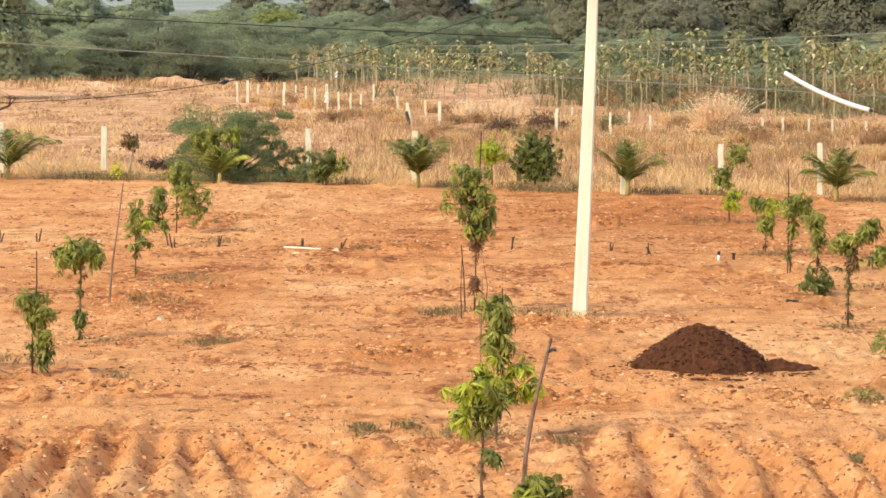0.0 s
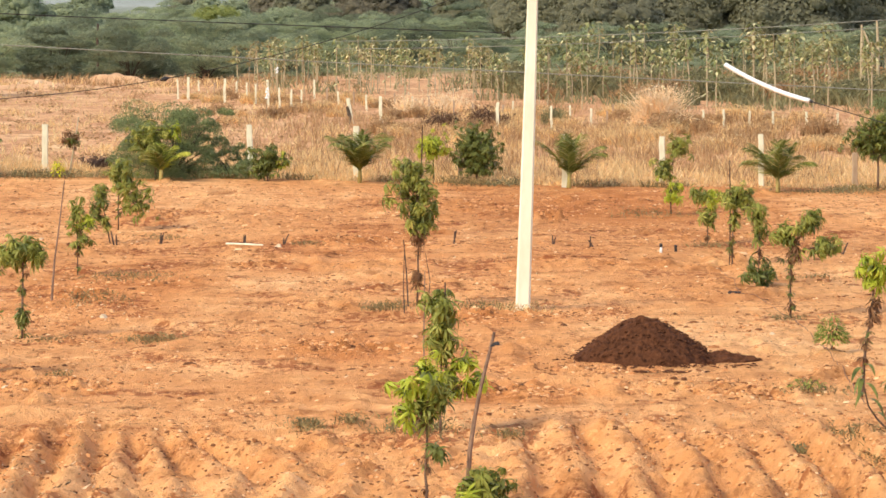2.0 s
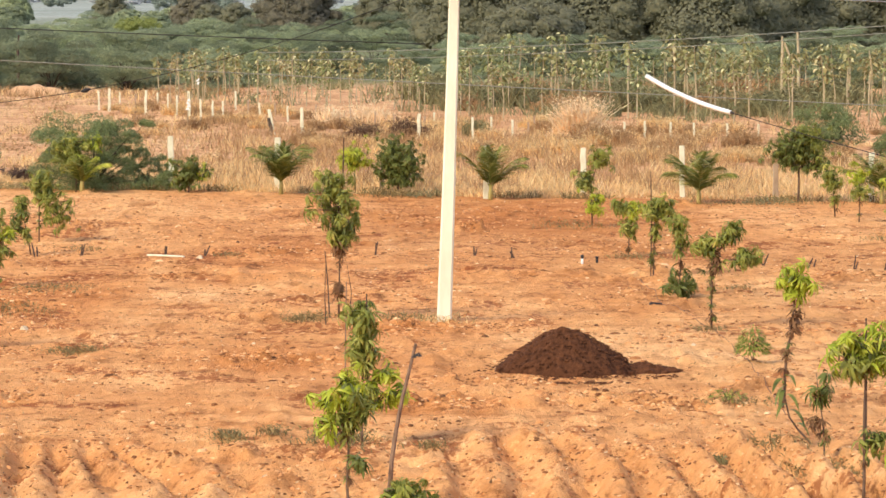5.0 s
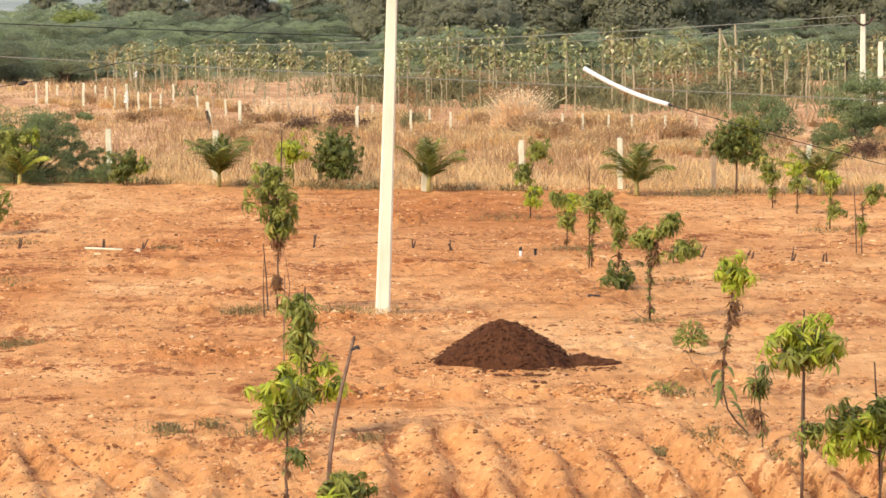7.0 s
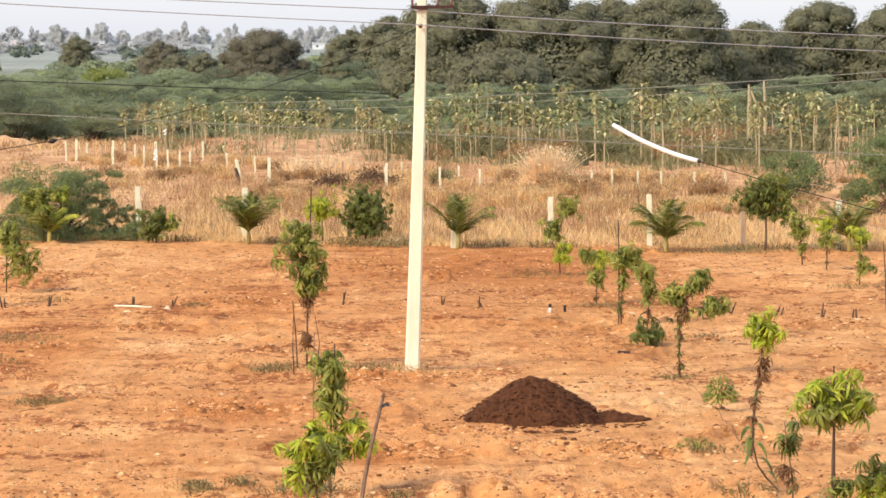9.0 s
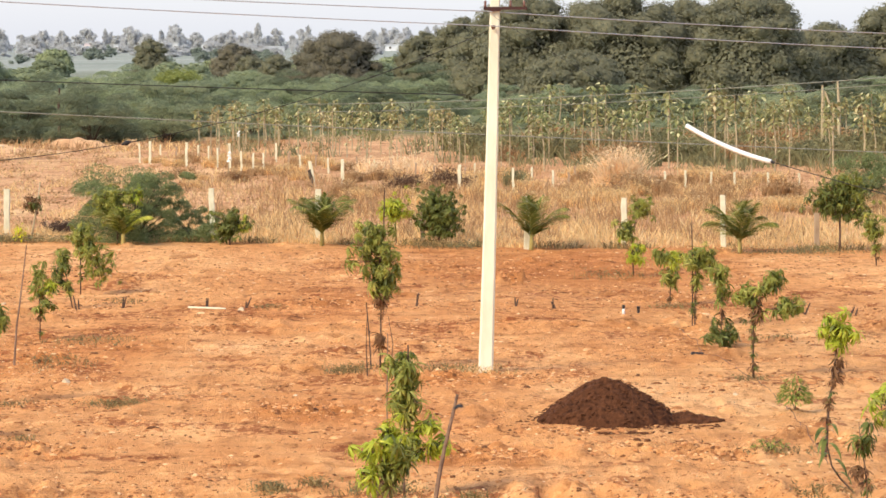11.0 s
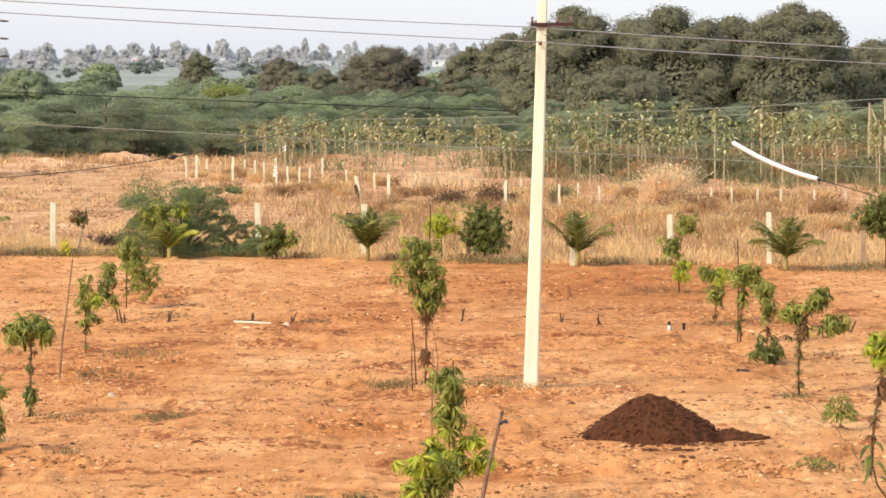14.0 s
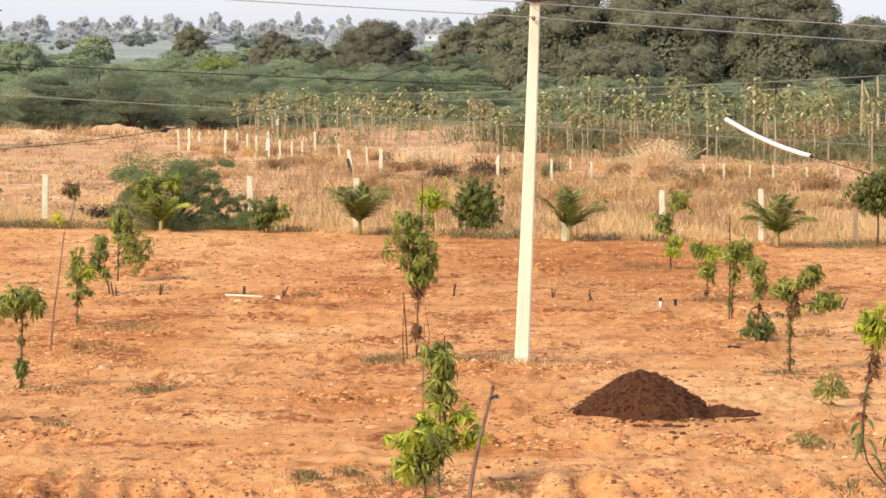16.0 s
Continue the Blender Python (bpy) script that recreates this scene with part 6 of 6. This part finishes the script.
def clump(name, x, y, w, h, n, mat, label, lean=0.35, width=0.025):
    """Dry stalks in several uneven fans."""
    s = Shape()
    fans = 16
    for k in range(fans):
        cx, cy = rng.normal(0, w / 4.5), rng.normal(0, w / 5)
        top = h * rng.uniform(0.3, 1.0) * math.exp(-(cx / (w * 0.6)) ** 2)
        m = n // fans
        feet = np.stack([cx + rng.normal(0, w / 22, m), cy + rng.normal(0, w / 18, m), np.zeros(m)], 1)
        s.grass(feet, top * rng.uniform(0.35, 1.0, m), width, lean)
        tips = feet + np.stack([rng.normal(0, lean * top * 0.6, m), rng.normal(0, lean * top * 0.6, m), top * rng.uniform(0.35, 0.95, m)], 1)
        s.cards(tips, rng.uniform(0.03, 0.09, m), 0.3, 0.2)
    return solo(name, s, mat, label, "dry bush", at=(x, y, 0))


clump("dry_reeds", 8.6, 153.5, 2.5, 2.0, 3200, REED, "tall pale straw clump of dry reeds", 0.42, 0.035)
clump("dry_bush", 8.9, 149.5, 3.0, 0.95, 1800, BRUSH, "reddish brown dry brush below reeds")
clump("dry_bush", 0.0, 152.0, 1.5, 1.1, 1000, DARK_BRUSH, "dark brown dry bush in fallow land", 0.5)
clump("dry_bush", 1.8, 154.0, 1.8, 1.2, 1200, DARK_BRUSH, "brown dry bush in fallow land", 0.5)
clump("dry_bush", 18.6, 131.0, 2.2, 1.15, 900, DARK_BRUSH, "reddish brown dry bush before thorn scrub", 0.5)
clump("dry_bush", 14.0, 148.0, 1.8, 1.1, 700, BRUSH, "brown dry bush in fallow land", 0.5)
clump("dry_reeds", -1.0, 170.0, 3.0, 1.2, 900, REED, "pale straw clump before young teak trees", 0.4, 0.04)
clump("dry_reeds", 0.5, 172.0, 2.4, 1.5, 700, REED, "pale straw clump before young teak trees")
clump("dry_bush", -9.5, 172.0, 1.6, 0.7, 500, BRUSH, "brown dry bush among far posts", 0.5)
clump("brushwood", -9.9, 123.5, 2.4, 0.6, 1100, DARK_WOOD, "low pile of dark cut brushwood", 1.2)


# ------------------------------------------------------------------ clods and chaff on the field
def scatter():
    s, c = Shape(), Shape()
    for _ in range(16000):
        y = 42 + 78 * rng.random() ** 1.5
        x = rng.uniform(-0.125, 0.165) * y + rng.normal(0, 0.3)
        if y > fence_line(x) - 0.5:
            continue
        if noise.noise((x * 0.5, y * 0.25, 12.0)) + rng.normal(0, 0.12) < 0.08:
            continue
        k = rng.uniform(0.008, 0.03) * (1 + 0.8 * (rng.random() < 0.1))
        s.lump((x, y, ground_z(x, y)), k * np.array((rng.uniform(1, 2.0), 1.2, 0.95)))
    for _ in range(4500):
        y = 42 + 78 * rng.random() ** 1.4
        x = rng.uniform(-0.125, 0.165) * y
        if y > fence_line(x) - 0.5 or noise.noise((x * 0.4, y * 0.2, 32.0)) + rng.normal(0, 0.2) < 0.05:
            continue
        a, z = rng.uniform(0, 6.28), ground_z(x, y) + 0.012
        ln, wd = rng.uniform(0.012, 0.055), rng.uniform(0.006, 0.016)
        dx, dy = math.cos(a) * ln, math.sin(a) * ln
        c.add([(x - dx, y - dy, z), (x - dy * wd / ln, y + dx * wd / ln, z + 0.012), (x + dx, y + dy, z + rng.uniform(0, 0.05)), (x + dy * wd / ln, y - dx * wd / ln, z)], [(0, 1, 2), (0, 2, 3)])
    for _ in range(15000):
        y = 43 + 70 * rng.random() ** 1.25
        x = rng.uniform(-0.125, 0.165) * y
        if y > fence_line(x) - 0.8 or noise.noise((x * 0.7, y * 0.3, 52.0)) < rng.normal(-0.05, 0.15):
            continue
        k = rng.uniform(0.006, 0.019) * (0.5 + y / 90)
        s.lump((x, y, ground_z(x, y)), k * np.array((rng.uniform(1, 1.8), 1.1, 1.0)))
    for _ in range(9000):
        y = 58 + 56 * rng.random()
        x = rng.uniform(-0.125, 0.165) * y
        if y > fence_line(x) - 0.8 or noise.noise((x * 0.35, y * 0.3, 72.0)) < rng.normal(0.12, 0.14):
            continue
        k = rng.uniform(0.012, 0.032) * (1.7 if rng.random() < 0.15 else 1.0)
        s.lump((x, y, ground_z(x, y)), k * np.array((rng.uniform(1, 2.6), 1.4, 1.0)))
    for _ in range(5200):
        x, y = rng.uniform(-6.6, 8.6), rng.uniform(43, 54.5)
        if noise.noise((x * 0.8, y * 0.5, 82.0)) < rng.normal(0.0, 0.2):
            continue
        s.lump((x, y, ground_z(x, y)), rng.uniform(0.01, 0.034) * np.array((rng.uniform(1, 1.8), 1.3, 0.9)))
    for cx, cy, rx, ry, top in LUMPS:
        for _ in range(int(110 * rx)):
            x, y = cx + rng.normal(0, rx / 1.8), cy + rng.normal(0, ry / 1.8)
            s.lump((x, y, ground_z(x, y)), rng.uniform(0.014, 0.04) * np.array((rng.uniform(1, 2.2), 1.3, 0.9)))
    # broken crusts turned up in heaps and bands
    for cx, cy, w, d, n in [(-1.3, 63.7, 2.2, 1.6, 260), (0.8, 69.3, 1.2, 1.6, 200), (1.35, 56.6, 1.2, 1.6, 200), (-6.2, 71.2, 2.0, 2.6, 240), (-6.0, 58.6, 2.4, 1.6, 260), (2.6, 99.0, 1.0, 2.4, 120),
                            (-5.9, 66.0, 1.4, 2.0, 120), (-2.5, 72.0, 2.0, 2.0, 120), (2.6, 70.0, 1.4, 1.6, 120), (-6.5, 78.0, 2.6, 3.0, 160), (3.2, 51.6, 4.0, 1.6, 260), (-4.5, 51.5, 4.0, 2.4, 300), (4.4, 57.0, 2.0, 2.0, 160),
                            (-6.8, 90.5, 1.6, 3.0, 120), (-2.4, 90.5, 3.4, 3.0, 200), (4.5, 90.0, 3.0, 3.0, 160), (9.5, 86.0, 4.0, 3.0, 160), (-5.0, 106.0, 4.0, 5.0, 160), (2.0, 104.0, 5.0, 5.0, 180), (9.0, 100.0, 4.0, 5.0, 140), (6.5, 51.0, 2.4, 2.4, 200), (0.5, 48.5, 9.0, 4.0, 160), (-5.0, 47.5, 5.0, 4.0, 260)]:
        for _ in range(n):
            x, y = cx + rng.normal(0, w / 3.5), cy + rng.normal(0, d / 3.5)
            k = rng.uniform(0.007, 0.022) * (1 + (rng.random() < 0.1))
            s.lump((x, y, ground_z(x, y)), k * np.array((rng.uniform(1, 1.8), 1.2, 0.95)))
    solo("soil_clods", s, CLOD, "loose clods of red soil strewn on the field", "clods", kind="stuff")
    for _ in range(420):
        x, y = rng.normal(-5.2, 1.3), rng.uniform(43.5, 50.5)
        a, z = rng.uniform(0, 6.28), ground_z(x, y) + 0.012
        ln = rng.uniform(0.02, 0.07)
        dx, dy = math.cos(a) * ln, math.sin(a) * ln
        c.add([(x - dx, y - dy, z), (x - dy * 0.15, y + dx * 0.15, z + 0.015), (x + dx, y + dy, z + rng.uniform(0, 0.06)), (x + dy * 0.15, y - dx * 0.15, z)], [(0, 1, 2), (0, 2, 3)])
    solo("dry_chaff", c, CHAFF, "bits of dry straw and dead leaves on soil", "litter", kind="stuff")


scatter()
